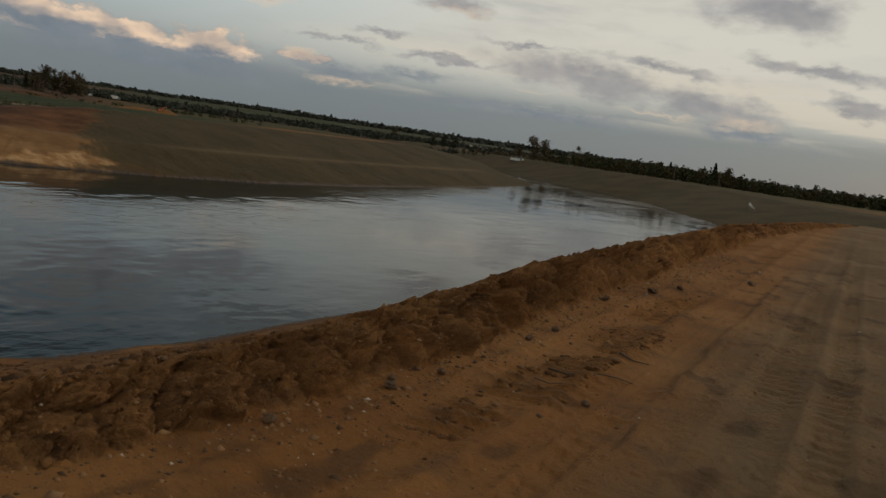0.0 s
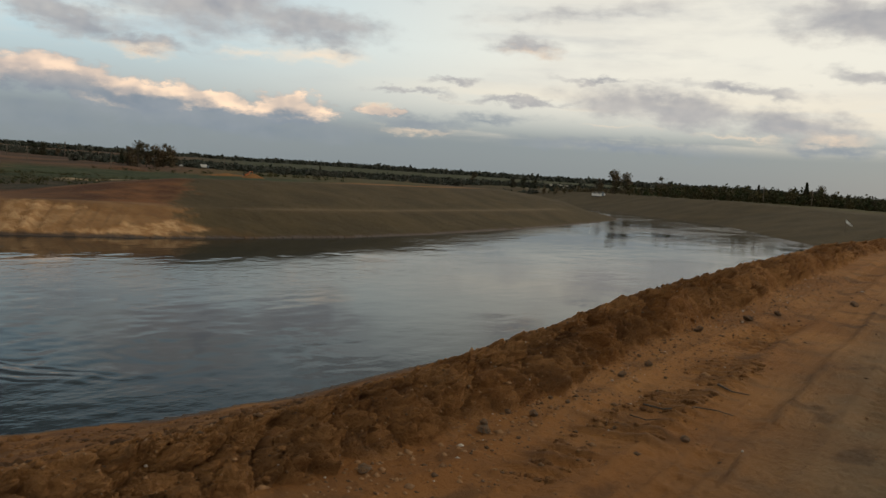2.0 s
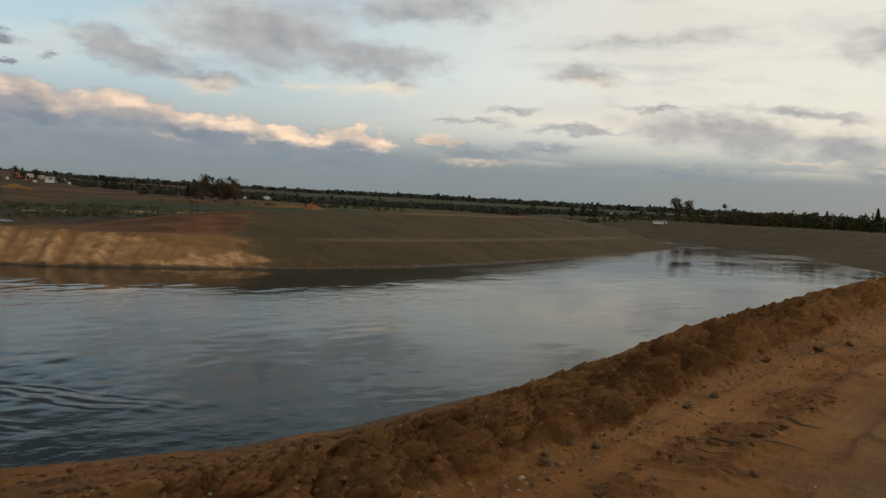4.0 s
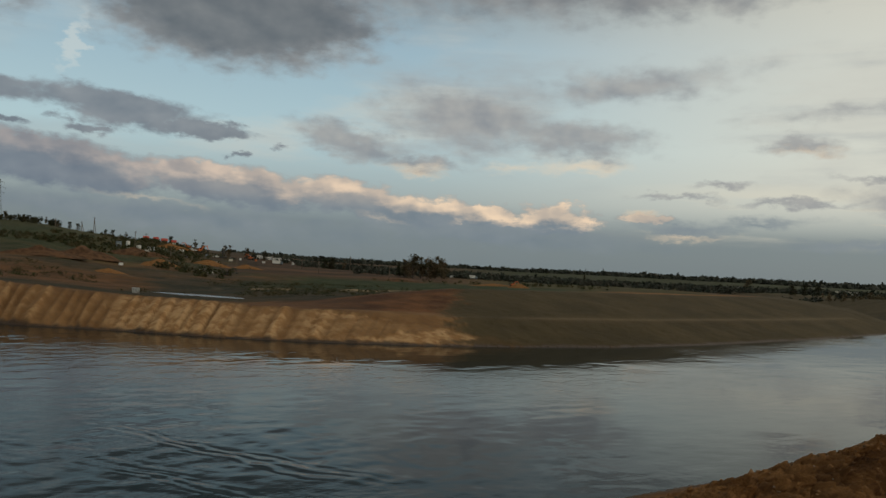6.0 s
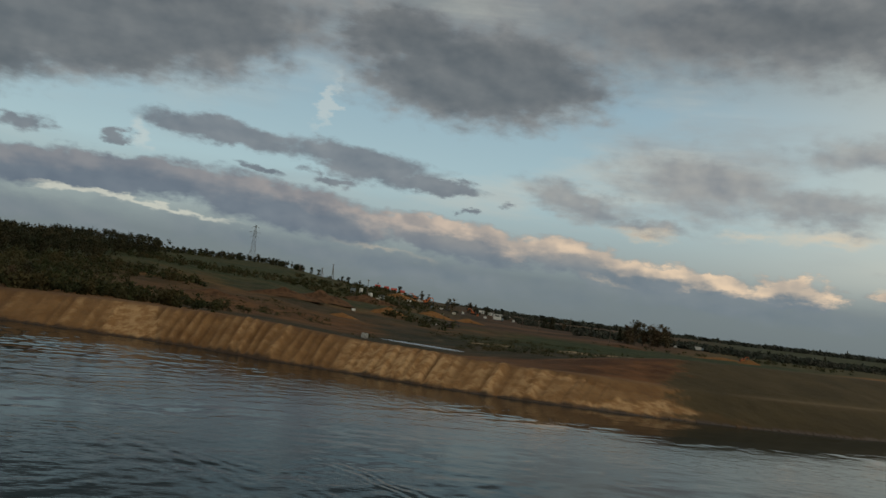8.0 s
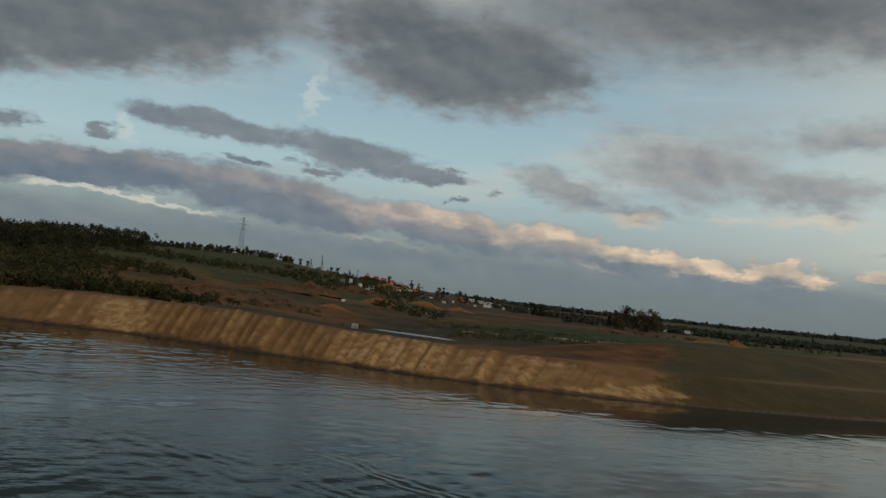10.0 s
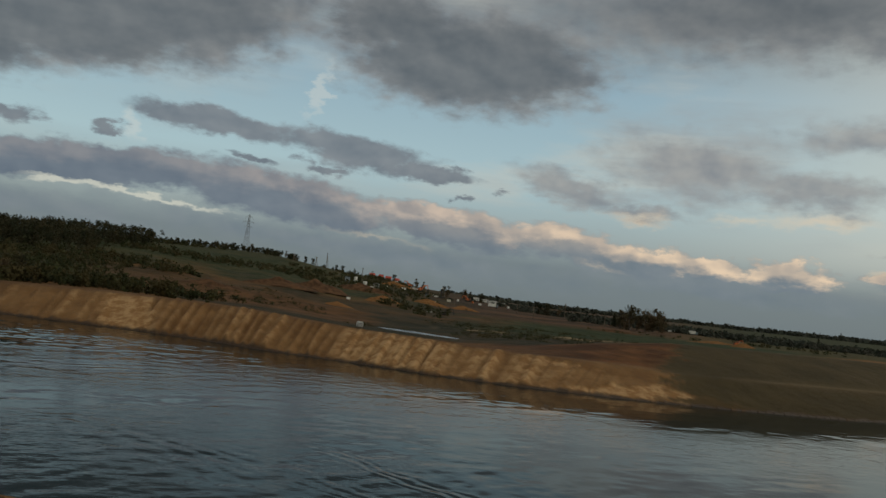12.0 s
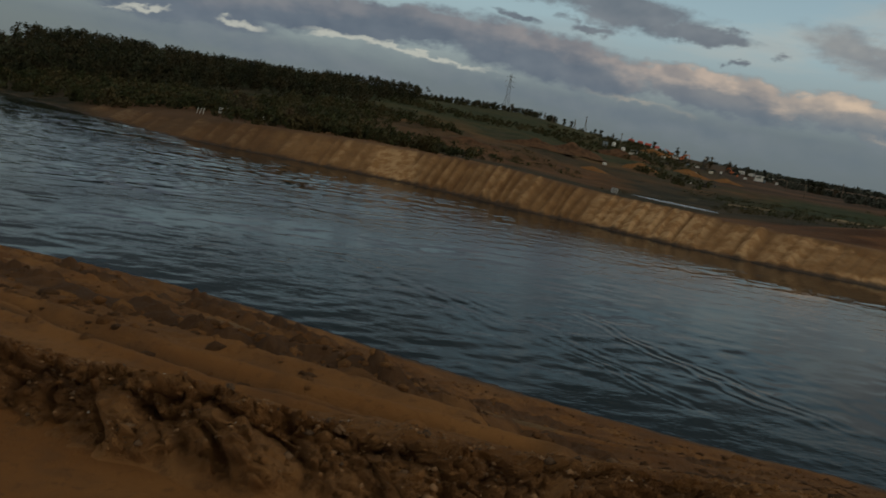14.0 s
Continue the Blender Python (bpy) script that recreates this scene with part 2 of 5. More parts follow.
def earth_material():
    """Sandy earth: orange sand here; pale, olive, red, scrubby, green and brown soil by the masks of the sheet."""
    m = Mat("earth")
    p = m.pos()
    big, mid, fine = m.noise(p, 0.35, 5), m.noise(p, 2.2, 6), m.noise(p, 28, 4, 0.7)
    sand = m.mix(m.range(big, 0.35, 0.65), (0.215, 0.092, 0.027), (0.295, 0.140, 0.047))
    sand = m.mix(m.range(mid, 0.50, 0.70, 0, 0.5), sand, (0.12, 0.064, 0.032))
    sand = m.mix(m.range(m.noise(p, 14, 6, 0.7), 0.56, 0.66, 0, 0.45), sand, (0.095, 0.048, 0.022))
    pale, olive, red = m.masks("soil_a")
    scrub, green, brown = m.masks("soil_b")
    grey, wet, track = m.masks("soil_c")
    huge, wide = m.noise(p, 0.02, 5), m.noise(p, 0.12, 6, 0.6)
    sand = m.mix(m.math("MULTIPLY", grey, m.range(mid, 0.3, 0.7, 0.75, 1.0)), sand, m.mix(m.range(big, 0.4, 0.65), (0.150, 0.098, 0.052), (0.195, 0.130, 0.070)))
    streak = m.noise(m.scaled(p, (0.8, 0.8, 0.5)), 1.0, 6, 0.62)
    c = m.mix(pale, sand, m.mix(m.range(streak, 0.38, 0.62), (0.300, 0.158, 0.065), (0.50, 0.312, 0.156)))
    c = m.mix(olive, c, m.mix(m.range(wide, 0.35, 0.65), (0.055, 0.041, 0.019), (0.080, 0.059, 0.028)))
    c = m.mix(red, c, m.mix(m.range(wide, 0.40, 0.62), (0.070, 0.029, 0.012), (0.180, 0.078, 0.030)))
    # The brown mask also carries shade painted into the slope's ruts.
    c = m.mix(brown, c, m.mix(m.range(huge, 0.38, 0.62), (0.042, 0.025, 0.014), (0.112, 0.058, 0.029)))
    c = m.mix(scrub, c, m.mix(m.range(wide, 0.38, 0.62), (0.021, 0.022, 0.011), (0.056, 0.040, 0.021)))
    c = m.mix(green, c, m.mix(m.range(wide, 0.4, 0.62), (0.021, 0.033, 0.010), (0.045, 0.055, 0.019)))
    # Pale tracks, and the light painted along the far bench edge.
    c = m.mix(track, c, (0.36, 0.26, 0.155))
    c = m.mix(wet, c, (0.060, 0.036, 0.020))
    grit = m.noise(p, 11, 8, 0.72)
    h = m.math("ADD", m.math("MULTIPLY", mid, 0.35), m.math("ADD", m.math("MULTIPLY", fine, 0.25), m.math("MULTIPLY", grit, 0.7)))
    far = m.math("MULTIPLY", m.math("ADD", streak, wide), m.math("ADD", pale, m.math("ADD", olive, red)))
    m.bump(m.math("ADD", h, m.math("MULTIPLY", far, 6.0)), 0.75, 0.085)
    return m.done(c, m.range(wet, 0, 1, 0.95, 0.6), 0, 0.2)


def clod_material(name="berm_earth", damp_dark=0.0):
    m = Mat(name)
    p = m.pos()
    big, mid, fine = m.noise(p, 1.3, 5), m.noise(p, 9, 7, 0.68), m.noise(p, 60, 4, 0.7)
    c = m.mix(m.range(big, 0.35, 0.62), (0.225, 0.100, 0.032), (0.325, 0.160, 0.060))
    c = m.mix(m.range(mid, 0.49, 0.65, 0, 0.45), c, (0.084, 0.041, 0.019))
    # Ridge mask: darker creases and patches on the road-side face.
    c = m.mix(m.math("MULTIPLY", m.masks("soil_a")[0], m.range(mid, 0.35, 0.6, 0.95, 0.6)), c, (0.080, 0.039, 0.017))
    if damp_dark:
        c = m.mix(m.range(m.island(), 0.0, 1.0, damp_dark, 0.2 * damp_dark), c, (0.075, 0.041, 0.021))
    c = m.mix(m.range(fine, 0.62, 0.75, 0, 0.5), c, (0.34, 0.23, 0.14))
    m.bump(m.math("ADD", m.math("MULTIPLY", mid, 0.75), m.math("MULTIPLY", fine, 0.25)), 1.0, 0.12)
    return m.done(c, 0.95, 0, 0.2)


def water_material():
    m = Mat("river_water")
    p = m.pos()
    swirl = m.noise(m.scaled(p, (1.0, 0.6, 1.0)), 0.07, 4, 0.6)
    patch = m.range(swirl, 0.40, 0.62)
    swell = m.noise(m.scaled(p, (1.2, 0.55, 1.0)), 0.30, 2, 0.5)
    ripple = m.noise(m.scaled(p, (1.4, 0.8, 1.0)), 0.95, 3, 0.58)
    small = m.noise(m.scaled(p, (1.4, 1.0, 1.0)), 2.6, 2.5, 0.55)
    h = m.math("MULTIPLY", swell, 0.9)
    h = m.math("ADD", h, m.math("MULTIPLY", ripple, m.math("ADD", m.math("MULTIPLY", patch, 0.70), 0.10)))
    h = m.math("ADD", h, m.math("MULTIPLY", small, m.math("ADD", m.math("MULTIPLY", patch, 0.24), 0.03)))
    sep = m.node("ShaderNodeSeparateXYZ")
    m.put(sep.inputs[0], p)
    h = m.math("MULTIPLY", h, m.range(sep.outputs[1], 34, -12, 1.0, 2.0))
    h = m.math("MULTIPLY", h, m.range(sep.outputs[1], 95, 180, 1.0, 3.0))
    # trains of short waves where the current runs over something under the water
    bend = m.noise(p, 0.22, 3, 0.5)
    for x, y, turn, length, width, wave, tall in ((-28.6, 12.4, 21.0, 8.5, 1.1, 0.62, 0.32), (-31.0, 7.6, 27.0, 7.0, 1.8, 0.95, 0.20), (-35.5, 3.0, 30.0, 9.0, 2.6, 1.15, 0.28), (-25.0, 9.6, 26.0, 3.5, 1.0, 0.50, 0.14)):
        n = m.node("ShaderNodeMapping")
        n.vector_type = "TEXTURE"
        m.put(n.inputs["Vector"], p)
        n.inputs["Location"].default_value, n.inputs["Rotation"].default_value = (x, y, 0), (0, 0, radians(turn))
        q = m.node("ShaderNodeSeparateXYZ")
        m.put(q.inputs[0], n.outputs[0])
        across = m.math("ADD", q.outputs[1], m.math("MULTIPLY", m.math("SUBTRACT", bend, 0.5), 3.0))
        train = m.math("SINE", m.math("MULTIPLY", across, 6.283 / wave), 0.0)
        fade = m.math("MULTIPLY", m.range(m.math("ABSOLUTE", across, 0.0), width, 0.2 * width), m.range(m.math("ABSOLUTE", q.outputs[0], 0.0), length, 0.4 * length))
        h = m.math("ADD", h, m.math("MULTIPLY", m.math("MULTIPLY", train, fade), tall))
    m.bump(h, 0.105, 0.26)
    m.bsdf.inputs["IOR"].default_value = 1.33
    m.bsdf.inputs["Specular Tint"].default_value = (0.74, 0.95, 1.0, 1)
    return m.done((0.002, 0.012, 0.015), 0.02, 0, 0.075)


def pond_material():
    m = Mat("pond_water")
    m.bump(m.noise(m.pos(), 3.0, 3), 0.3, 0.1)
    return m.done((0.012, 0.011, 0.009), 0.22, 0, 0.5)


POND = pond_material()
EARTH, CLODS, WATER = earth_material(), clod_material(), water_material()

# ---------------------------------------------------------------- numeric noise and the plan of the river
WATER_Z = -4.85


def lattice(ix, iy, seed):
    n = (ix.astype(np.int64) * 374761393 + iy.astype(np.int64) * 668265263 + seed * 1442695041) & 0xFFFFFFFF
    n = ((n ^ (n >> 13)) * 1274126177) & 0xFFFFFFFF
    return ((n ^ (n >> 16)) & 0xFFFF) / 32767.5 - 1.0


def vnoise(x, y, seed=0):
    """Smooth noise between -1 and 1."""
    fx, fy = np.floor(x), np.floor(y)
    u, v = x - fx, y - fy
    u, v = u * u * u * (u * (u * 6 - 15) + 10), v * v * v * (v * (v * 6 - 15) + 10)
    c = [lattice(fx + i, fy + j, seed) for j in (0, 1) for i in (0, 1)]
    return (c[0] * (1 - u) + c[1] * u) * (1 - v) + (c[2] * (1 - u) + c[3] * u) * v


def fbm(x, y, octaves=4, seed=0):
    s, a = np.zeros_like(x), 1.0
    for o in range(octaves):
        s += a * vnoise(x * 2 ** o + 17.3 * o, y * 2 ** o - 9.1 * o, seed + o)
        a *= 0.5
    return s / (2 - 2.0 ** (1 - octaves))


def billow(x, y, octaves=3, seed=0):
    """Rounded lumps with creases between, 0 to 1."""
    s, a = np.zeros_like(x), 1.0
    for o in range(octaves):
        s += a * np.abs(vnoise(x * 2 ** o + 5.7 * o, y * 2 ** o + 3.3 * o, seed + o))
        a *= 0.5
    return s / (2 - 2.0 ** (1 - octaves))


def cells(x, y, seed=0):
    """Clods packed side by side: how far inside its clod each point lies, and a random number for the clod."""
    fx, fy = np.floor(x), np.floor(y)
    near, second, mark = np.full(x.shape, 9.0), np.full(x.shape, 9.0), np.zeros(x.shape)
    for j in (-1, 0, 1):
        for i in (-1, 0, 1):
            cx, cy = fx + i, fy + j
            px_, py_ = cx + 0.5 + 0.45 * lattice(cx, cy, seed), cy + 0.5 + 0.45 * lattice(cx, cy, seed + 7)
            far = np.hypot(x - px_, y - py_)
            first = far < near
            second = np.where(first, near, np.minimum(second, far))
            mark = np.where(first, 0.5 + 0.5 * lattice(cx, cy, seed + 13), mark)
            near = np.where(first, far, near)
    return second - near, mark


def smooth(v, lo, hi):
    s = np.clip((v - lo) / (hi - lo), 0, 1)
    return s * s * (3 - 2 * s)


NEAR_SHORE = [(-60, -70), (-31.9, -12.9), (-29.2, -5.2), (-26.4, -1), (-24.1, 2.3), (-22.7, 4.4), (-20.9, 7.1), (-19.6, 9.8), (-18.2, 13.5),
              (-17.6, 17.5), (-17.5, 40), (-19, 90), (-26, 143), (-36, 163), (-46, 181), (-58, 207), (-74, 234),
              (-97, 256), (-118, 278), (-150, 316), (-260, 430), (-420, 500)]
FAR_SHORE = [(-420, -230), (-300, -160), (-205, -96), (-176, -66), (-121, -25), (-115, -13), (-107, 0), (-99, 11), (-89, 18.5), (-82, 26), (-75, 32),
             (-70.5, 38), (-66, 47), (-63, 58), (-61.5, 71), (-62.5, 88), (-66, 108), (-71, 136), (-80, 176), (-87, 203), (-104, 236), (-134, 282), (-240, 400), (-420, 460)]


def to_line(x, y, line):
    best = np.full(x.shape, 1e9)
    for (ax, ay), (bx, by) in zip(line, line[1:]):
        ex, ey = bx - ax, by - ay
        k = np.clip(((x - ax) * ex + (y - ay) * ey) / (ex * ex + ey * ey), 0, 1)
        best = np.minimum(best, np.hypot(x - ax - k * ex, y - ay - k * ey))
    return best


def inside(x, y, poly):
    hit = np.zeros(x.shape, bool)
    for (ax, ay), (bx, by) in zip(poly, poly[1:] + poly[:1]):
        if ay == by:
            continue
        hit ^= ((ay > y) != (by > y)) & (x < ax + (y - ay) * (bx - ax) / (by - ay))
    return hit


BERM_Y = [-40, -6, -1.2, -0.4, 2, 4.5, 7.4, 12, 18.7, 30, 45, 100]
BERM_X = [-14, -5.2, -3.86, -3.62, -3.2, -2.95, -3.15, -3.5, -4.0, -4.4, -4.0, -2.0]


def berm_base(y):
    return np.interp(y, BERM_Y, BERM_X)


# wheel ruts, strips of turned earth, smooth strips and bucket gouges between the ridge and the water
RUTS = [([(-9.0, -4.6), (-6.9, -2.5), (-5.6, -0.57), (-5.05, 0.53), (-4.8, 1.3)], 0.09, 0.10), ([(-8.7, -4.6), (-6.65, -2.5), (-5.4, -0.6), (-4.85, 0.5)], 0.05, 0.07),
        ([(-11.6, -5.2), (-8.6, -2.4), (-6.6, -0.3), (-5.8, 1.0)], 0.12, 0.14), ([(-17.3, -6.6), (-13.4, -3.3), (-9.7, -1.0), (-7.5, 0.9)], 0.30, 0.26),
        ([(-22, -7.0), (-16.5, -2.2), (-11.9, 0.0), (-9.4, 1.6)], 0.28, 0.26), ([(-24, -4.2), (-18.2, -0.2), (-15.2, 1.4), (-11, 4.4)], 0.28, 0.30)]
DARK_RUNS = [([(-17.3, -7.2), (-13.4, -4.0), (-9.3, -1.6), (-6.7, 0.4), (-5.6, 2.6)], 0.75), ([(-23, -6.6), (-17, -1.6), (-12.6, 0.9), (-8.8, 3.0)], 0.8), ([(-26, -5), (-20, 0.2), (-17.2, 2.6), (-13, 6)], 1.2)]
SOFT_RUNS = [([(-20, -7.2), (-15.2, -2.9), (-11.0, -0.4), (-8.4, 1.6)], 0.55), ([(-21, -3.4), (-17.5, -0.8), (-14.75, 2.0), (-12, 5)], 0.7), ([(-9.5, -6.5), (-6.2, -2.4), (-5.0, -0.5), (-4.4, 0.8)], 0.8)]
GOUGES = [[(-7.6, 1.75), (-5.2, 1.35)], [(-7.9, 2.55), (-5.3, 1.85)], [(-8.4, 3.35), (-5.7, 2.45)]]


def tracks_on_slope(x, y):
    """Smooth pale strips and strips of turned dark earth, 0 to 1."""
    wob = 0.35 * fbm(x * 0.5, y * 0.5, 4, 17)
    soft, dark = np.zeros_like(x), np.zeros_like(x)
    for line, w in SOFT_RUNS:
        soft = np.maximum(soft, smooth(to_line(x, y, line) + wob, w, 0.6 * w))
    for line, w in DARK_RUNS:
        dark = np.maximum(dark, smooth(to_line(x, y, line) + wob, w, 0.5 * w))
    return soft, dark * (1 - soft)


def slope_detail(x, y, s, d, base):
    """Lumps, ruts and gouges on the slope below the ridge: change of height, and the masks of the strips."""
    soft_run, dark_run = tracks_on_slope(x, y)
    rugged = np.clip(0.20 + 0.9 * dark_run + 0.45 * smooth(s, 0.62, 0.45) - 0.6 * soft_run, 0.06, 1) * smooth(fbm(x * 0.5, y * 0.3, 3, 32), -0.7, 0.1)
    rugged = rugged * smooth(y, 12, 4) + 0.25 * smooth(y, 4, 12)
    in2, mk2 = cells(x * 2.6 + 0.9 * fbm(x * 1.7, y * 1.7, 4, 36), y * 1.9 + 0.9 * fbm(x * 1.6, y * 1.6, 4, 37), 38)
    lumpy = 0.20 * mk2 * mk2 * (1 - np.exp(-in2 / 0.2)) + 0.20 * fbm(x * 0.9, y * 0.9, 6, 39) + 0.16 * (billow(x * 3.1, y * 2.6, 4, 41) - 0.3)
    z = rugged * (lumpy - 0.02) * smooth(base - 1.5 - x, 0.2, 1.2) * smooth(d, 0, 2.0) + 0.02 * (billow(x * 5, y * 5, 3, 43) - 0.3)
    ruts = np.zeros_like(x)
    for line, deep, wide in RUTS:
        q = to_line(x, y, line) + 0.03 * vnoise(x * 1.3, y * 1.3, 16)
        z -= deep * np.exp(-(q / wide) ** 2) - 0.55 * deep * np.exp(-((q - 2.1 * wide) / wide) ** 2)
        ruts = np.maximum(ruts, np.exp(-(q / (0.9 * wide)) ** 2))
    for line in GOUGES:
        q = to_line(x, y, line) + 0.05 * vnoise(x * 3, y * 3, 19)
        z -= 0.16 * smooth(q, 0.28, 0.05) * smooth(base - 1.6 - x, 0.0, 0.5)
        ruts = np.maximum(ruts, 0.8 * smooth(q, 0.26, 0.10))
    return z, soft_run, dark_run, ruts * smooth(base - 1.2 - x, 0.0, 0.4)


# far land: height over heading (rows) and distance (columns)
LAND_R = [110, 200, 300, 450, 700, 1200, 3600]
LAND = {-180: (0, 0, 0, 0, 0, 2, 20), -10: (0, 0.3, 0.5, 0.5, 1, 3, 20), 7: (0.2, 0.6, 1.0, 1, 2, 4, 18), 15: (0.4, 1.2, 1.6, 2, 3, 6, 38),
        26: (0.8, 1.6, 1.6, 2, 3, 6, 42), 38: (0.6, 0.3, 0.2, 1.5, 3, 6, 43), 46: (0.4, -0.4, -0.6, 1, 3, 7, 41), 52: (0.1, -1.6, -1.2, 1.5, 4, 9, 42)}
LAND_LEFT = {60: (-2.2, -2.6, -1.4, 1.2, 5, 12, 46), 66: (-3.1, -3.3, -1.2, 1.6, 9.5, 22, 48), 72: (-3.1, -3.2, 0.0, 6, 20, 30, 48),
             80: (-1.7, -1.8, 3, 12, 29, 36, 48), 88: (-1.3, -1.0, 5.5, 15, 27, 36, 45), 96: (-1.6, -1.0, 5, 12, 22, 30, 40),
             104: (-2.0, -1.0, 5, 12, 20, 28, 40), 114: (-2.5, -1.0, 5, 11, 18, 26, 40), 140: (0, 0, 2, 4, 8, 12, 30), 180: (0, 0, 0, 0, 0, 2, 20)}
LAND.update(LAND_LEFT)


def far_land(az, r):
    keys = sorted(LAND)
    rows = np.array([LAND[k] for k in keys], float)
    lr = np.log(np.clip(r, 1, None))
    cols = [np.interp(lr, np.log(LAND_R), row) for row in rows]
    cols = np.array(cols) if len(cols) else None
    i = np.clip(np.searchsorted(keys, az) - 1, 0, len(keys) - 2)
    k = np.array(keys, float)
    f = np.clip((az - k[i]) / (k[i + 1] - k[i]), 0, 1)
    f = f * f * (3 - 2 * f)
    j = np.arange(len(az))
    return cols[i, j] * (1 - f) + cols[i + 1, j] * f


def ground(x, y, want_masks=False):
    """Height of the ground at the points, and the soil masks."""
    r, az = np.hypot(x, y), np.degrees(np.arctan2(-x, y))
    wob = fbm(x * 0.12, y * 0.12, 4, 50)
    dn, df = to_line(x, y, NEAR_SHORE), to_line(x, y, FAR_SHORE)
    wet_in = inside(x, y, NEAR_SHORE + FAR_SHORE[::-1])
    d = np.minimum(dn, df) + 0.5 * wob * smooth(r, 25, 60) + 0.35 * fbm(x * 0.5, y * 0.5, 3, 9)
    land = far_land(az, r) + smooth(r, 300, 2000) * 6 * fbm(x * 0.0016, y * 0.0016, 4, 5) + 0.5 * wob * smooth(r, 110, 200)
    land = land + (0.9 * billow(x * 0.045, y * 0.045, 4, 26) - 0.3) * smooth(r, 150, 220) * smooth(r, 800, 500) * smooth(az, 56, 64) * smooth(az, 100, 92)
    # far bank in two tiers
    t1 = np.interp(az, [20, 23.5, 25, 27, 52, 57, 66, 72, 80, 88, 96, 100, 104, 108, 112], [-4.4, -4.3, -3.6, -2.5, -2.4, -2.3, -2.1, -1.9, -1.25, -1.2, -1.6, -2.2, -3.3, -4.3, -4.5])
    t2 = np.interp(az, [20, 24, 26, 28, 31, 38, 45, 50, 52, 54, 57, 61, 66, 72, 80, 88, 104], [-4.2, -3.6, -1.9, -1.0, 0.75, 0.55, 0.40, 0.28, 0.2, -0.3, -0.95, -2.1, -3.0, -3.0, -1.9, -1.3, -1.6])
    l1, l2 = 8.0, np.interp(az, [20, 27, 31, 48, 66], [12, 14, 22, 23, 26])
    low = WATER_Z + (t1 - WATER_Z) * np.clip(d / l1, 0, 1)
    up = np.clip((d - l1 - 1.2) / (l2 - l1 - 1.2), 0, 1)
    z_far = low + (t2 - t1) * up + 0.12 * np.clip((d - l1) / 1.2, 0, 1)
    z_far = z_far + (land - z_far) * smooth(d, l2 + 1, l2 + 45)
    pond = np.exp(-(((az - 68.2) / 2.7) ** 2 + ((r - 148 - 2.7 * (az - 68.2)) / 6.0) ** 2))
    z_far = z_far - 0.55 * smooth(pond, 0.15, 0.6)
    # this bank: slope from the dirt ridge to the water, and the long graded bank up the river
    base = berm_base(y)
    shelf = 0.02 + 1.3 * smooth(y, 2.6, -0.2)
    bench = np.clip((base - 1.5 - x) / shelf, 0, 1)
    db = np.clip(base - 1.5 - shelf - x, 0, None)
    s = np.clip(d / np.maximum(d + db, 0.01), 0, 1)
    z_near = WATER_Z + (-0.24 - WATER_Z) * s ** (1 + 0.22 * smooth(y, -2, 4)) + 0.12 * (1 - bench)
    soft_run, dark_run, ruts = np.zeros_like(x), np.zeros_like(x), np.zeros_like(x)
    k = np.flatnonzero((r < 42) & (x < base - 1.0) & (y < 40))
    if len(k):
        add, soft_run[k], dark_run[k], ruts[k] = slope_detail(x[k], y[k], s[k], d[k], base[k])
        z_near[k] += add
    top = np.interp(az, [5, 9, 12, 16, 26, 40], [0.2, 0.5, 0.9, 1.5, 1.65, 1.65])
    z_right = WATER_Z + (top - WATER_Z) * np.clip(d / 26, 0, 1) + (land - top) * smooth(d, 27, 80)
    up_river = smooth(y, 62, 120)
    z_side = z_near * (1 - up_river) + z_right * up_river
    z = np.where(df < dn, z_far, z_side)
    # the road behind the ridge
    road = np.zeros_like(x) + 0.018 * fbm(x * 1.4, y * 1.4, 4, 21) + 0.006 * fbm(x * 9, y * 9, 3, 22)
    road += -0.02 * smooth(np.abs(x + 0.6), 1.6, 0.6) + 0.35 * smooth(y, 18, 46)
    bend = 0.05 * np.clip(y - 4, 0, None)
    for cx, w, deep, lug in ((-2.30, 0.30, 0.060, 0.21), (-1.50, 0.10, 0.020, 0.30), (-0.65, 0.22, 0.034, 0.22), (-0.15, 0.16, 0.025, 0.25), (0.9, 0.3, 0.03, 0.2)):
        q = np.abs(x - cx + bend + 0.05 * vnoise(y * 0.4, y * 0 + cx, 77))
        groove = smooth(q, w, w * 0.55)
        patch = smooth(vnoise(y * 0.35 + cx * 3, x * 0.0 + 4, 71), -0.25, 0.2)
        road -= deep * groove * (0.35 + 0.65 * patch * (np.sin(y * 6.283 / lug + 2.0 * (x - cx)) > 0.1)) * smooth(r, 60, 25)
        road += 0.4 * deep * np.exp(-((q - w * 1.25) / (w * 0.25)) ** 2)
    road += 0.016 * np.clip(vnoise(x * 14, y * 14, 31) - 0.55, 0, 1) * 2.2 * smooth(r, 30, 10)
    lugs = smooth(np.sin(y * 6.283 / 0.25 + 1.5 * x + 1.6 * vnoise(x * 2, y * 2, 36)), 0.0, 0.5) * np.exp(-((x + 2.2 + 0.05 * y - 0.28) / 0.34) ** 4) * smooth(y, 4.0, 4.6) * smooth(y, 10, 8)
    lugs = lugs * smooth(vnoise(x * 3.1, y * 2.3, 37), -0.5, 0.1)
    edge_run = np.exp(-((x + 1.30 + 0.06 * np.clip(y - 4, 0, None) + 0.03 * vnoise(y * 2.5, y * 0, 28)) / 0.035) ** 2) * smooth(vnoise(y * 0.8, y * 0 + 2, 29), -0.2, 0.2) * smooth(y, 4.5, 5.5) * smooth(y, 30, 14)
    road += 0.035 * lugs + 0.03 * edge_run
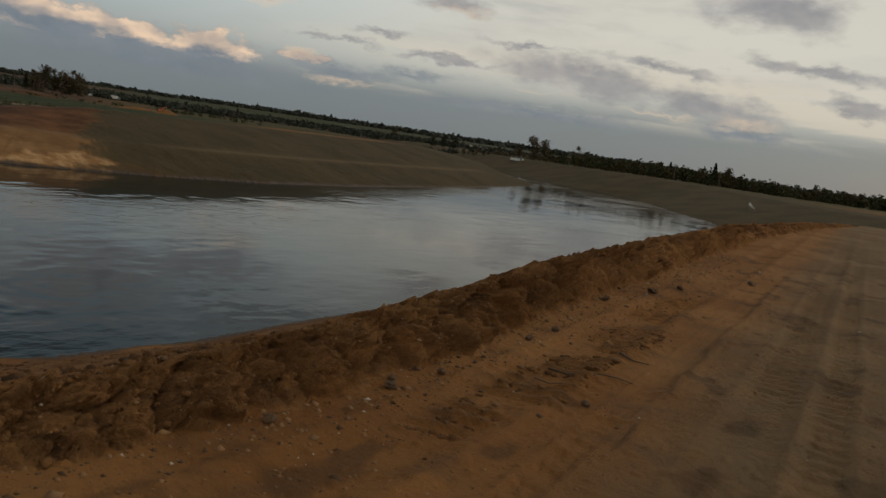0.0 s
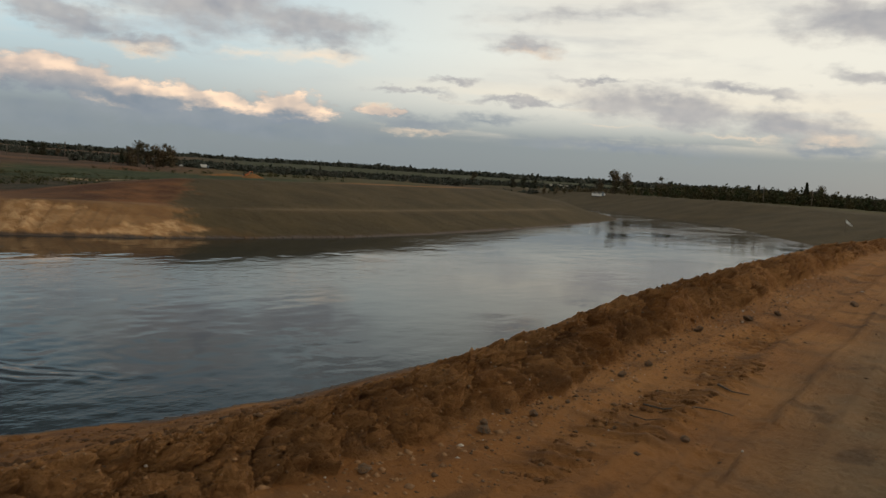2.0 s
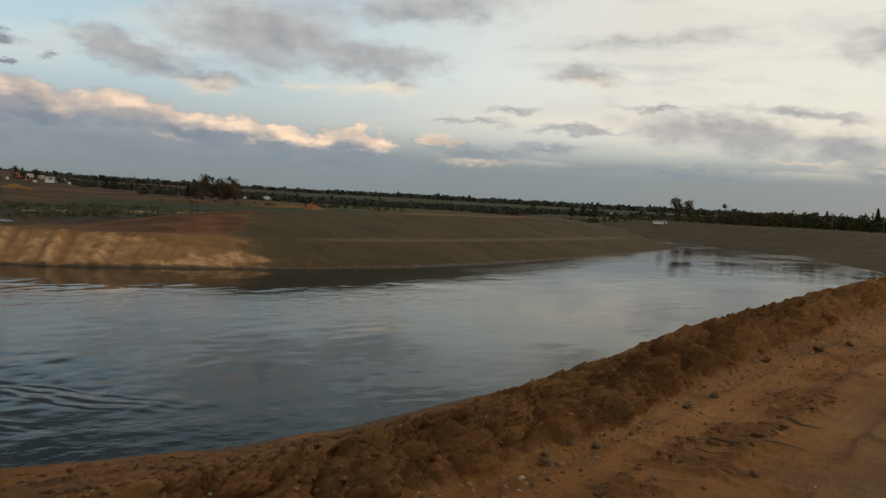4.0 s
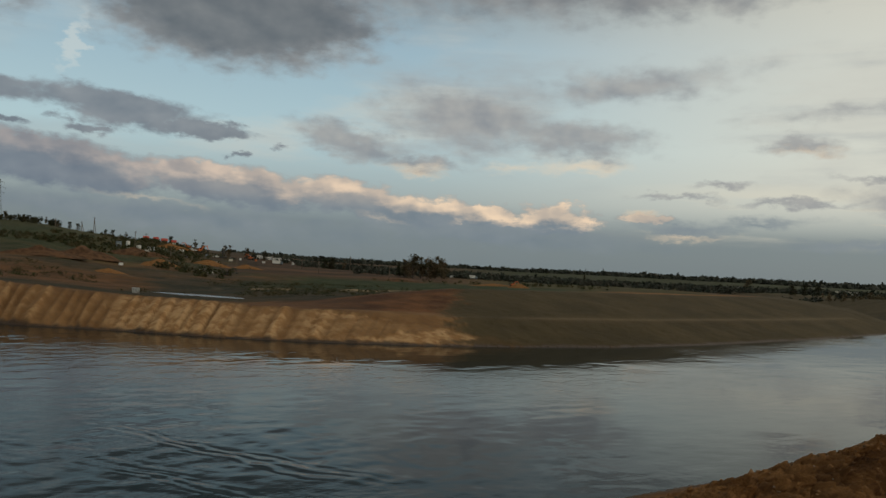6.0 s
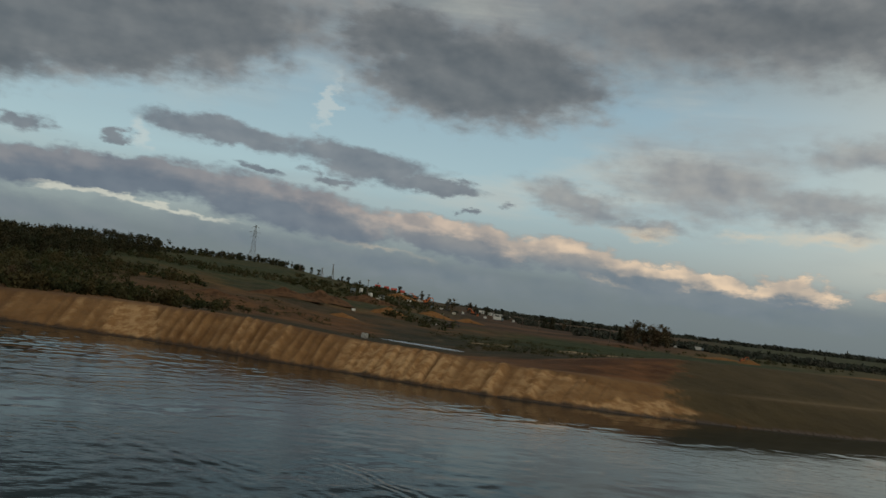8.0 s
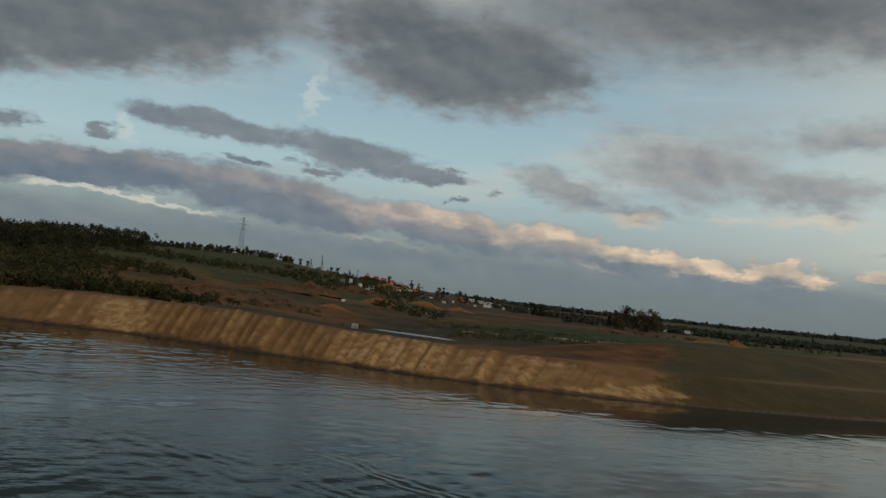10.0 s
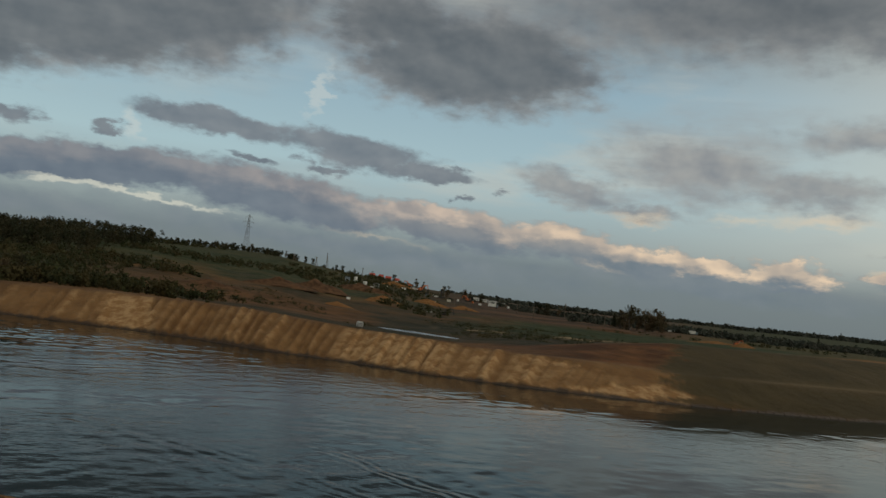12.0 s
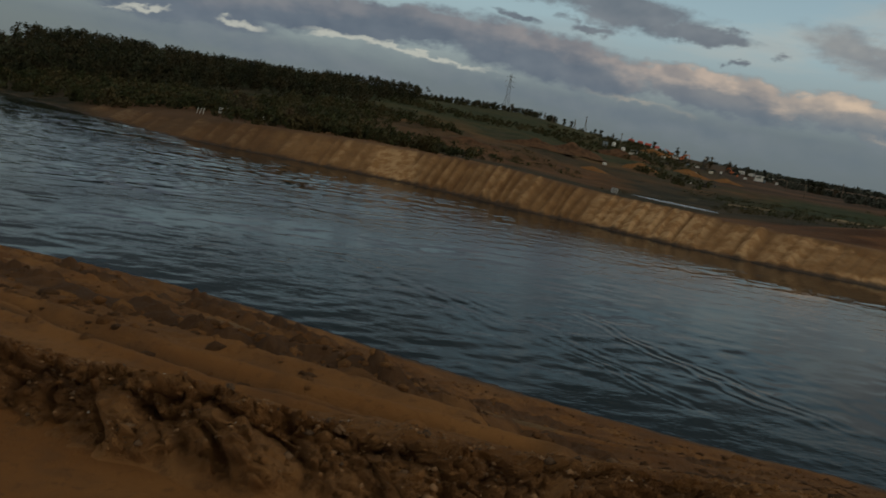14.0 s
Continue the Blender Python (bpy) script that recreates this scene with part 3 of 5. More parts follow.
    on_road = smooth(x, base - 1.5, base - 0.5) * (1 - smooth(y, 60, 110))
    road = road + (land - road) * smooth(r, 60, 130)
    z = np.where(df < dn, z, z * (1 - on_road) + road * on_road)
    z = np.where(wet_in, WATER_Z - np.minimum(0.30 * np.minimum(dn, df), 2.5) - 0.02, np.maximum(z, WATER_Z + np.minimum(0.06 * d, 0.25)))
    if not want_masks:
        return z
    # scraped marks down the pale bank
    far_side = (df < dn) & ~wet_in
    on_f = far_side.astype(float)
    slant = az + 0.14 * d
    ribs = np.tanh(1.8 * np.sin(slant * 9.4 + 2.4 * vnoise(az * 0.8, az * 0, 13)) - 0.3 + 0.8 * vnoise(slant * 2.2, d * 0.05, 27)) * smooth(az, 73.5, 74.5) * smooth(az, 86.2, 85.4)
    gully = (1.3 * np.abs(vnoise(slant * 1.5, d * 0.01, 14)) - 0.5 + 0.5 * vnoise(slant * 3.6, d * 0.01, 24)) * smooth(az, 57, 63) + 0.3 * vnoise(slant * 5.0, d * 0.03, 15) * (1 - np.abs(ribs) * 0.8)
    marks = (0.55 * ribs + gully * np.where((az > 85.6) & (az < 88.2), 0.15, 0.8)) * smooth(d, 10, 7) * smooth(d, 0.2, 1.2) * on_f
    z = z + 0.42 * marks * smooth(az, 52, 58)
    edge = 1.5 * wob
    rough = fbm(x * 0.9, y * 0.9, 4, 61)
    layer = smooth(vnoise(d * 0.9 + 0.3 * wob, az * 0.35, 62) + 0.5 * rough, -0.1, 0.35)
    reach = np.interp(az + 1.0 * wob, [45.5, 49, 52, 56, 61, 110], [0.2, 2.0, 4.2, 6.6, 8.6, 8.8])
    share = np.interp(az, [58, 61, 72.5, 74.5, 85.2, 85.8, 88.0, 88.8, 96], [0.5, 0.70, 0.78, 0.14, 0.14, 0.95, 0.95, 0.25, 0.2])
    pale = on_f * smooth(d + 1.2 * rough, reach + 0.5, reach - 0.5) * smooth(az, 45.5, 47)
    pale = pale * ((1 - smooth(az + wob, 56, 62)) * (0.15 + 0.85 * layer) + smooth(az + wob, 56, 62) * np.clip(share + np.where((az > 74) & (az < 85.5), 0.45, 0.95) * marks + 0.2 * rough, 0.03, 1))
    olive = np.maximum(on_f * smooth(az + 1.2 * wob + 1.2 * rough, 52.6, 51.4) * smooth(d, 45, 34), (1 - on_f) * smooth(y, 40, 90) * smooth(r, 80, 120) * smooth(d, 70, 40))
    olive = olive * (1 - 0.85 * pale)
    red = on_f * smooth(az + 1.5 * wob + 1.2 * rough, 51.2, 52.6) * smooth(az, 70, 60) * smooth(d + edge, 8.5, 10)
    back = smooth(d, 24, 40) * on_f
    scrub = back * smooth(az, 51, 56) * smooth(r + 40 * wob, 330, 230)
    green = back * smooth(az + 3 * wob, 40, 45) * smooth(az + 3 * wob, 68, 60) * smooth(r + 25 * wob, 190, 230) * smooth(r + 25 * wob, 380, 320)
    green = np.maximum(green, back * smooth(az + 6 * wob, 66, 74) * smooth(r + 60 * wob, 260, 380) * 0.9)
    scrub = np.maximum(scrub, np.maximum(back, on_f * smooth(az, 105, 108)) * smooth(az, 86, 93))
    green = np.maximum(green, back * smooth(az, 86, 92) * 0.55 * smooth(fbm(x * 0.05, y * 0.05, 3, 83), -0.1, 0.3))
    green = np.maximum(green, smooth(r, 215, 300) * smooth(az, 54, 47) * 0.85 * smooth(d, 34, 60))
    dug = np.clip(0.35 * lugs + 0.3 * edge_run + 0.5 * smooth(fbm(x * 2.6, y * 1.6, 5, 30), 0.18, 0.45) * smooth(x - base, 0.1, 0.5), 0, 0.8) * smooth(r, 40, 20) * on_road * (1 - on_f)
    near_slope = (1 - on_f) * smooth(x - base, -1.0, -1.4) * smooth(r, 70, 45)
    brown = np.maximum(back * smooth(r, 260, 340) * (1 - green), smooth(r, 600, 900) * 0.7)
    dirt = back * smooth(az + 2 * wob, 70, 73) * smooth(az + 2 * wob, 94, 84) * smooth(r + 20 * wob, 150, 170) * smooth(r + 20 * wob, 260, 220)
    grey = 0.55 * on_f * smooth(d, 40, 14) * smooth(az, 48, 53) + smooth(x + 0.25 * fbm(x * 0.6, y * 0.6, 3, 40) + bend, -1.9, -0.6) * smooth(r, 140, 60) * (1 - on_f)
    wet = smooth(d + 0.4 * rough, 0.9, 0.35) * smooth(r, 25, 60) * on_f + smooth(d, 0.8, 0.1) * (1 - on_f) * (r < 60) + wet_in
    track = back * 0.8 * np.exp(-((r - 205 - 5 * wob) / 5) ** 2) * smooth(az, 53, 54.5) * smooth(az, 68, 66) * smooth(vnoise(az * 0.5, az * 0, 8), -0.5, -0.2)
    red = np.maximum(red, dirt * 0.7)
    scrub = np.maximum(scrub, back * smooth(az, 62, 67) * smooth(r, 700, 500) * 0.9 * smooth(fbm(x * 0.03, y * 0.03, 4, 81), -0.25, 0.12))
    scrub = np.maximum(scrub * (1 - 0.6 * dirt), smooth(r, 500, 900) * 0.75 * (1 - brown * 0.3))
    damp_dark = smooth(fbm(x * 1.1, y * 1.1, 5, 12), -0.35, 0.30)
    brown = np.maximum(brown, near_slope * np.clip(0.12 + 0.40 * damp_dark + 0.55 * dark_run - 0.45 * soft_run, 0.0, 0.95))
    grey = np.maximum(grey, near_slope * soft_run * smooth(x - base, -2.2, -4.0) * 0.9 * smooth(vnoise(x * 0.9, y * 0.5, 18), -0.6, 0.2))
    # Ruts and gouges browned: damp earth, plus shade put into the colour.
    brown = np.maximum(np.maximum(brown, 0.75 * ruts * near_slope), dug)
    brown = np.maximum(brown, on_f * smooth(d, 30, 20) * np.clip(0.65 * smooth(az, 92, 97) + 0.5 * smooth(d, 6.5, 9.0) * smooth(az, 56, 62), 0, 0.8))
    # Bench edge of the far bank: a light stripe in colour, no track.
    track = np.maximum(track, 0.22 * on_f * np.exp(-((d - 8.6) / 0.8) ** 2) * smooth(az, 26, 28) * smooth(az, 49, 46))
    return z, (pale, olive, red), (scrub, green * (1 - dirt), brown * (1 - dirt)), (grey, np.clip(wet, 0, 1), track)


def height(x, y):
    return float(ground(np.array([float(x)]), np.array([float(y)]))[0])


def grid_mesh(name, verts, rows, cols, closed, material):
    """A sheet from rows x cols points; closed joins the last column to the first."""
    me = bpy.data.meshes.new(name)
    i, j = np.meshgrid(np.arange(rows - 1), np.arange(cols if closed else cols - 1), indexing="ij")
    k = (j + 1) % cols
    quads = np.stack([i * cols + j, i * cols + k, (i + 1) * cols + k, (i + 1) * cols + j], -1).reshape(-1, 4)
    me.vertices.add(len(verts))
    me.vertices.foreach_set("co", np.ascontiguousarray(verts, np.float32).ravel())
    me.loops.add(quads.size)
    me.loops.foreach_set("vertex_index", quads.astype(np.int32).ravel())
    me.polygons.add(len(quads))
    me.polygons.foreach_set("loop_start", np.arange(0, quads.size, 4, dtype=np.int32))
    me.polygons.foreach_set("loop_total", np.full(len(quads), 4, np.int32))
    me.update(calc_edges=True)
    me.validate()
    me.shade_smooth()
    me.materials.append(material)
    return me


def soil_attribute(me, name, masks):
    at = me.attributes.new(name, "FLOAT_COLOR", "POINT")
    rgba = np.ones((len(masks[0]), 4), np.float32)
    for n, v in enumerate(masks):
        rgba[:, n] = np.clip(v, 0, 1)
    at.data.foreach_set("color", rgba.ravel())


def steps(a, b, ratio):
    n = max(int(math.log(b / a) / math.log(ratio)), 1)
    return list(a * (b / a) ** (np.arange(n) / n))


# ---------------------------------------------------------------- the ground sheet and the river
radii = np.array([0.0] + steps(0.06, 1.5, 1.25) + steps(1.5, 3.5, 1.011) + steps(3.5, 20, 1.0065) + steps(20, 32, 1.011) + steps(32, 62, 1.012) + steps(62, 150, 1.0065) + steps(150, 460, 1.015) + steps(460, 4600, 1.05) + [4600.0])
turns = np.radians(np.concatenate([np.arange(-8, 46, 0.15), np.arange(46, 100, 0.105), np.arange(100, 122, 0.15), np.arange(122, 352, 2.0)]))
rr, tt = np.meshgrid(radii, turns, indexing="ij")
gx, gy = (-rr * np.sin(tt)).ravel(), (rr * np.cos(tt)).ravel()
gz, soil_a, soil_b, soil_c = ground(gx, gy, True)
sheet = grid_mesh("ground", np.stack([gx, gy, gz], 1), len(radii), len(turns), True, EARTH)
soil_attribute(sheet, "soil_a", soil_a)
soil_attribute(sheet, "soil_b", soil_b)
soil_attribute(sheet, "soil_c", soil_c)
tagged(new("ground", sheet), "sandy earth with a dirt road, graded river banks and brown fields", "ground", kind="structure")

wr = np.array(steps(12, 60, 1.007) + steps(60, 150, 1.0042) + steps(150, 760, 1.03) + [760.0])
wa = np.radians(np.concatenate([np.arange(-14, 40, 0.5), np.arange(40, 112, 0.22), np.arange(112, 152, 1.0)]))
rr, tt = np.meshgrid(wr, wa, indexing="ij")
px, py = (-rr * np.sin(tt)).ravel(), (rr * np.cos(tt)).ravel()
chop = 0.10 + 1.0 * smooth(py + 4 * vnoise(px * 0.05, py * 0.05, 5), 34, 4)
chop = chop * (0.55 + 0.45 * smooth(fbm(px * 0.06, py * 0.04, 4, 3), -0.35, 0.25)) * smooth(np.hypot(px, py), 200, 130)
waves = 0.012 * vnoise(px * 0.62 + 0.3 * py, py * 0.40, 1) + 0.014 * vnoise(px * 1.35 + 0.5 * py, py * 0.95, 2) + 0.007 * vnoise(px * 2.6, py * 2.2, 4)
waves = waves * (1 + 1.3 * smooth(np.hypot(px, py), 40, 80))
river = grid_mesh("water", np.stack([px, py, WATER_Z + chop * waves], 1), len(wr), len(wa), False, WATER)
tagged(new("water", river), "calm dark river with small ripples reflecting the evening sky", "river", kind="structure")

# ---------------------------------------------------------------- the dirt ridge along the road
def berm_surface(y, u, want_dark=False):
    """Points of the ridge: along the road, and across it from the toe at the road (0) over the crest (0.5) to the river side."""
    base = berm_base(y)
    top = np.interp(y, [-40, -4, -1.7, -1, -0.3, 0.2, 0.7, 1.5, 2.3, 3, 3.6, 4.6, 5.4, 6.4, 7.6, 8.7, 10.4, 12, 18, 21, 25, 34, 44, 60],
                    [0.2, 0.18, 0.18, 0.16, 0.17, 0.11, 0.11, 0.16, 0.18, 0.20, 0.23, 0.27, 0.30, 0.31, 0.35, 0.41, 0.43, 0.45, 0.47, 0.50, 0.53, 0.30, 0.2, 0.0])
    top = top + 0.035 * fbm(y * 1.3, y * 0, 3, 90) + 0.03 * (billow(y * 3.3, y * 0 + 3, 2, 91) - 0.3)
    tall = np.clip(top / 0.35, 0.92, 1.20)
    # slumped lobes on the face, packed side by side, with gullies between them; knobs and crumbs over them
    wy = y + 0.12 * fbm(y * 2.3, u * 3.0, 3, 59) + 0.35 * u * vnoise(y * 0.7, y * 0, 53)
    wu = u + 0.07 * fbm(y * 3.4, u * 3.0, 3, 58)
    inner, mark = cells(wy * 3.3, wu * 2.0 + 0.3, 60)
    lobe = (0.25 + 0.75 * mark) * (1 - np.exp(-inner / 0.30))
    inner2, mark2 = cells(wy * 7.0 + 3, wu * 5.6, 64)
    knob = (0.2 + 0.8 * mark2) * (1 - np.exp(-inner2 / 0.26))
    inner3, mark3 = cells(wy * 17 + 0.8 * fbm(y * 9, u * 9, 2, 66), wu * 15, 67)
    clod = mark3 * mark3 * (1 - np.exp(-inner3 / 0.25))
    crumb = billow(y * 34, u * 32, 3, 65)
    gully = np.exp(-(vnoise(wy * 3.6, wu * 1.1, 62) / 0.13) ** 2) * smooth(vnoise(y * 0.9, y * 0 + 7, 63), -0.5, 0.1)
    shave = smooth(fbm(y * 0.55, u * 0.8, 2, 56), 0.20, 0.45) * smooth(y, 0.5, 2.5)          # stretches where the blade left the face smooth
    foot = 0.10 * vnoise(y * 1.6, y * 0, 51) + 0.05 * vnoise(y * 4.3, y * 0, 52)
    v = u + foot * smooth(u, 0.45, 0.05)
    face = np.interp(v, [-0.14, 0.0, 0.07, 0.16, 0.30, 0.42, 0.52, 0.66, 0.85, 1.1, 1.3, 1.6], [-0.10, 0.0, 0.12, 0.42, 0.80, 0.95, 1.0, 0.93, 0.62, 0.12, -0.45, -1.2])
    on = smooth(v, -0.02, 0.10) * smooth(u, 1.5, 1.0)
    steep = smooth(v, 0.0, 0.13) * smooth(u, 0.66, 0.42)
    crest = np.exp(-((u - 0.5) / 0.16) ** 2)
    rough = on * (0.35 + 0.65 * steep) * (1 - 0.6 * shave)
    push = steep * tall * (0.30 * (lobe - 0.40) * (1 - 0.6 * shave) + 0.11 * (knob - 0.40) * (1 - 0.7 * shave) - 0.17 * gully * smooth(u, 0.50, 0.34)) + rough * (0.075 * clod + 0.050 * (crumb - 0.3))
    x = base - u + push
    z = face * top + 0.35 * smooth(y, 18, 46) - 0.01 + on * 0.04 * fbm(y * 2.2, u * 2, 4, 68)
    z = z + steep * tall * (0.10 * (lobe - 0.4) + 0.06 * (knob - 0.4) - 0.05 * gully) + rough * (0.060 * clod + 0.040 * (crumb - 0.3))
    z = z + crest * (0.05 * (mark2 - 0.5) * (1 - np.exp(-inner2 / 0.2)) + 0.05 * clod) + 0.012 * fbm(y * 7, u * 7, 3, 69) * smooth(u, -0.1, 0.1)
    if want_dark:
        # Darker in creases between lobes, in damp patches and on random clods.
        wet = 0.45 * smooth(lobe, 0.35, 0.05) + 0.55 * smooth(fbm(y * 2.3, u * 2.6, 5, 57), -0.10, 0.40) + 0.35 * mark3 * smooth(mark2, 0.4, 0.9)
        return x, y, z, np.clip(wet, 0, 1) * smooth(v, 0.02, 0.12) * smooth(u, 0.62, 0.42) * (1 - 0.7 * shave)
    return x, y, z


def build_berm():
    ys = np.concatenate([np.arange(-40, -8, 0.3), np.arange(-8, 10, 0.014), np.array(steps(10, 62, 1.0035))])
    us = np.concatenate([np.linspace(-0.14, 0.66, 92), np.linspace(0.675, 1.6, 46)])
    yy, uu = np.meshgrid(ys, us, indexing="ij")
    bx, by, bz, damp_dark = berm_surface(yy.ravel(), uu.ravel(), True)
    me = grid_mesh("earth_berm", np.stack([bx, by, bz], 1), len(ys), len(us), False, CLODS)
    soil_attribute(me, "soil_a", (damp_dark,))
    return tagged(new("earth_berm", me), "rough ridge of bladed orange sandy clods along the road", "dirt ridge", kind="structure")


build_berm()

# ---------------------------------------------------------------- helpers for things
def spot(az, r):
    """A place on the ground by heading and distance from where the road is stood on."""
    a = radians(az)
    x, y = -r * math.sin(a), r * math.cos(a)
    return x, y, height(x, y)


def part(name, bm, material, parent=None, label=""):
    """Link a bmesh as one mesh object, under a thing or a part."""
    me = bpy.data.meshes.new(name)
    bm.to_mesh(me)
    bm.free()
    me.materials.append(material)
    ob = new(name, me)
    if parent is not None:
        ob.parent = parent
    return tagged(ob, label)


def thing(name, label, category, group=""):
    return tagged(new(name), label, category, group)


def box(bm, sx, sy, sz, at=(0, 0, 0), turn=(0, 0, 0), bevel=0.0):
    """A box standing on its base centre, with softened edges."""
    made = bmesh.ops.create_cube(bm, size=1.0)["verts"]
    bmesh.ops.transform(bm, verts=made, matrix=pose(*at, *turn) @ Matrix.Translation((0, 0, sz / 2)) @ Matrix.Diagonal((sx, sy, sz, 1)))
    if bevel:
        edges = list({e for v in made for e in v.link_edges})
        bmesh.ops.bevel(bm, geom=edges, offset=bevel, segments=2, affect="EDGES", profile=0.5)
    return bm


def tube(bm, path, radii_, sides=6, cap=True):
    """A tapered tube along a path."""
    rings = []
    for n, (p, rad) in enumerate(zip(path, radii_)):
        p = Vector(p)
        ahead = Vector(path[min(n + 1, len(path) - 1)]) - Vector(path[max(n - 1, 0)])
        q = ahead.to_track_quat("Z", "Y")
        rings.append([bm.verts.new(p + q @ Vector((rad * math.cos(k * 6.2832 / sides), rad * math.sin(k * 6.2832 / sides), 0))) for k in range(sides)])
    for a, b in zip(rings, rings[1:]):
        for k in range(sides):
            bm.faces.new((a[k], a[(k + 1) % sides], b[(k + 1) % sides], b[k]))
    if cap:
        bm.faces.new(rings[0][::-1])
        bm.faces.new(rings[-1])
    return bm


def paint(name, colour, rough=0.5, metal=0.0, dirt=0.35):
    """Painted or bare surface with dust and wear."""
    m = Mat(name)
    p = m.local()
    c = m.mix(m.range(m.noise(p, 1.7, 5), 0.42, 0.68, 0, dirt), colour, (0.17, 0.125, 0.085))
    c = m.mix(m.range(m.noise(p, 14, 4), 0.45, 0.75, 0, 0.25), c, tuple(0.6 * v for v in colour))
    return m.done(c, rough, metal, 0.4)


WHITE, CREAM = paint("white_paint", (0.72, 0.72, 0.69), 0.45), paint("cream_sheet", (0.62, 0.58, 0.48), 0.6)
DARK = paint("dark_steel", (0.028, 0.03, 0.034), 0.5, 0.3)
STEEL = paint("galvanised_steel", (0.16, 0.165, 0.17), 0.5, 0.6, 0.2)
ORANGE = paint("orange_paint", (0.55, 0.13, 0.03), 0.45)
RED = paint("red_sheet", (0.42, 0.055, 0.035), 0.5, 0, 0.25)
BLUE = paint("blue_grey_paint", (0.16, 0.21, 0.25), 0.5)
RUBBER = paint("rubber", (0.02, 0.02, 0.02), 0.85)
TIMBER = paint("weathered_timber", (0.13, 0.105, 0.08), 0.9, 0, 0.3)
GLASS = paint("dark_window", (0.015, 0.018, 0.02), 0.12, 0, 0.05)
CONCRETE = paint("pale_concrete", (0.40, 0.38, 0.34), 0.85)


def leaf_material(name, dark, light, odd):
    m = Mat(name)
    v = m.island()
    c = m.mix(v, dark, light)
    c = m.mix(m.range(m.noise(m.pos(), 0.16, 3), 0.40, 0.62, 0, 0.75), c, odd)
    c = m.mix(m.range(m.noise(m.scaled(m.pos(), (1.0, 1.0, 0.5)), 0.23, 2), 0.56, 0.68, 0, 0.6), c, dark)
    m.bsdf.inputs["Subsurface Weight"].default_value = 0.0
    return m.done(c, 0.75, 0, 0.2)


LEAF = leaf_material("autumn_leaves", (0.048, 0.043, 0.024), (0.110, 0.092, 0.050), (0.125, 0.084, 0.048))
FIR = leaf_material("dark_leaves", (0.014, 0.018, 0.009), (0.037, 0.043, 0.019), (0.055, 0.042, 0.019))
# Greyed, low-contrast tones: the haze over distant woods is put into the colour.
HAZY_LEAF = leaf_material("hazy_distant_leaves", (0.030, 0.038, 0.030), (0.046, 0.056, 0.042), (0.056, 0.052, 0.040))
BUSH = leaf_material("bush_leaves", (0.018, 0.025, 0.009), (0.048, 0.056, 0.019), (0.074, 0.054, 0.022))
BARK = paint("bark", (0.075, 0.060, 0.048), 0.95, 0, 0.2)


def stone_material():
    m = Mat("stone")
    p = m.local()
    r = m.random()
    c = m.mix(m.range(r, 0.0, 1.0), (0.050, 0.042, 0.034), (0.150, 0.115, 0.085))
    c = m.mix(m.range(m.noise(p, 2.2, 5), 0.40, 0.60, 0.15, 0.85), c, (0.20, 0.105, 0.045))
    m.bump(m.noise(p, 5, 5), 0.6, 0.2)
    return m.done(c, 0.85, 0, 0.3)


def pebble_material():
    m = Mat("pebbles")
    v = m.island()
    c = m.mix(m.range(v, 0.0, 0.7), (0.09, 0.055, 0.032), (0.26, 0.145, 0.07))
    c = m.mix(m.range(v, 0.96, 0.98), c, (0.42, 0.37, 0.31))
    return m.done(c, 0.9, 0, 0.25)


STONE, PEBBLE = stone_material(), pebble_material()


def raw_mesh(name, verts, faces, material, smooth_shade=False):
    """A mesh from arrays of points and equal-sized faces."""
    me = bpy.data.meshes.new(name)
    verts, faces = np.ascontiguousarray(verts, np.float32), np.ascontiguousarray(faces, np.int32)
    n = faces.shape[1]
    me.vertices.add(len(verts))
    me.vertices.foreach_set("co", verts.ravel())
    me.loops.add(faces.size)
    me.loops.foreach_set("vertex_index", faces.ravel())
    me.polygons.add(len(faces))
    me.polygons.foreach_set("loop_start", np.arange(0, faces.size, n, dtype=np.int32))
    me.polygons.foreach_set("loop_total", np.full(len(faces), n, np.int32))
    me.update(calc_edges=True)
    if smooth_shade:
        me.shade_smooth()
    me.materials.append(material)
    return me


# ---------------------------------------------------------------- trees
def leaf_quads(rng, centres, size):
    """Loose leaf sprays: one tilted quad at each centre."""
    n = len(centres)
    a = rng.normal(size=(n, 3))
    a /= np.linalg.norm(a, axis=1)[:, None]
    b = np.cross(a, rng.normal(size=(n, 3)))
    b /= np.linalg.norm(b, axis=1)[:, None] + 1e-6
    s = size * rng.uniform(0.6, 1.3, (n, 1))
    w = s * rng.uniform(0.45, 0.8, (n, 1))
    v = np.stack([centres - a * s - b * w * 0.3, centres - a * s * 0.1 - b * w, centres + a * s + b * w * 0.2, centres + a * s * 0.2 + b * w], 1)
    return v.reshape(-1, 3), np.arange(4 * n).reshape(-1, 4)


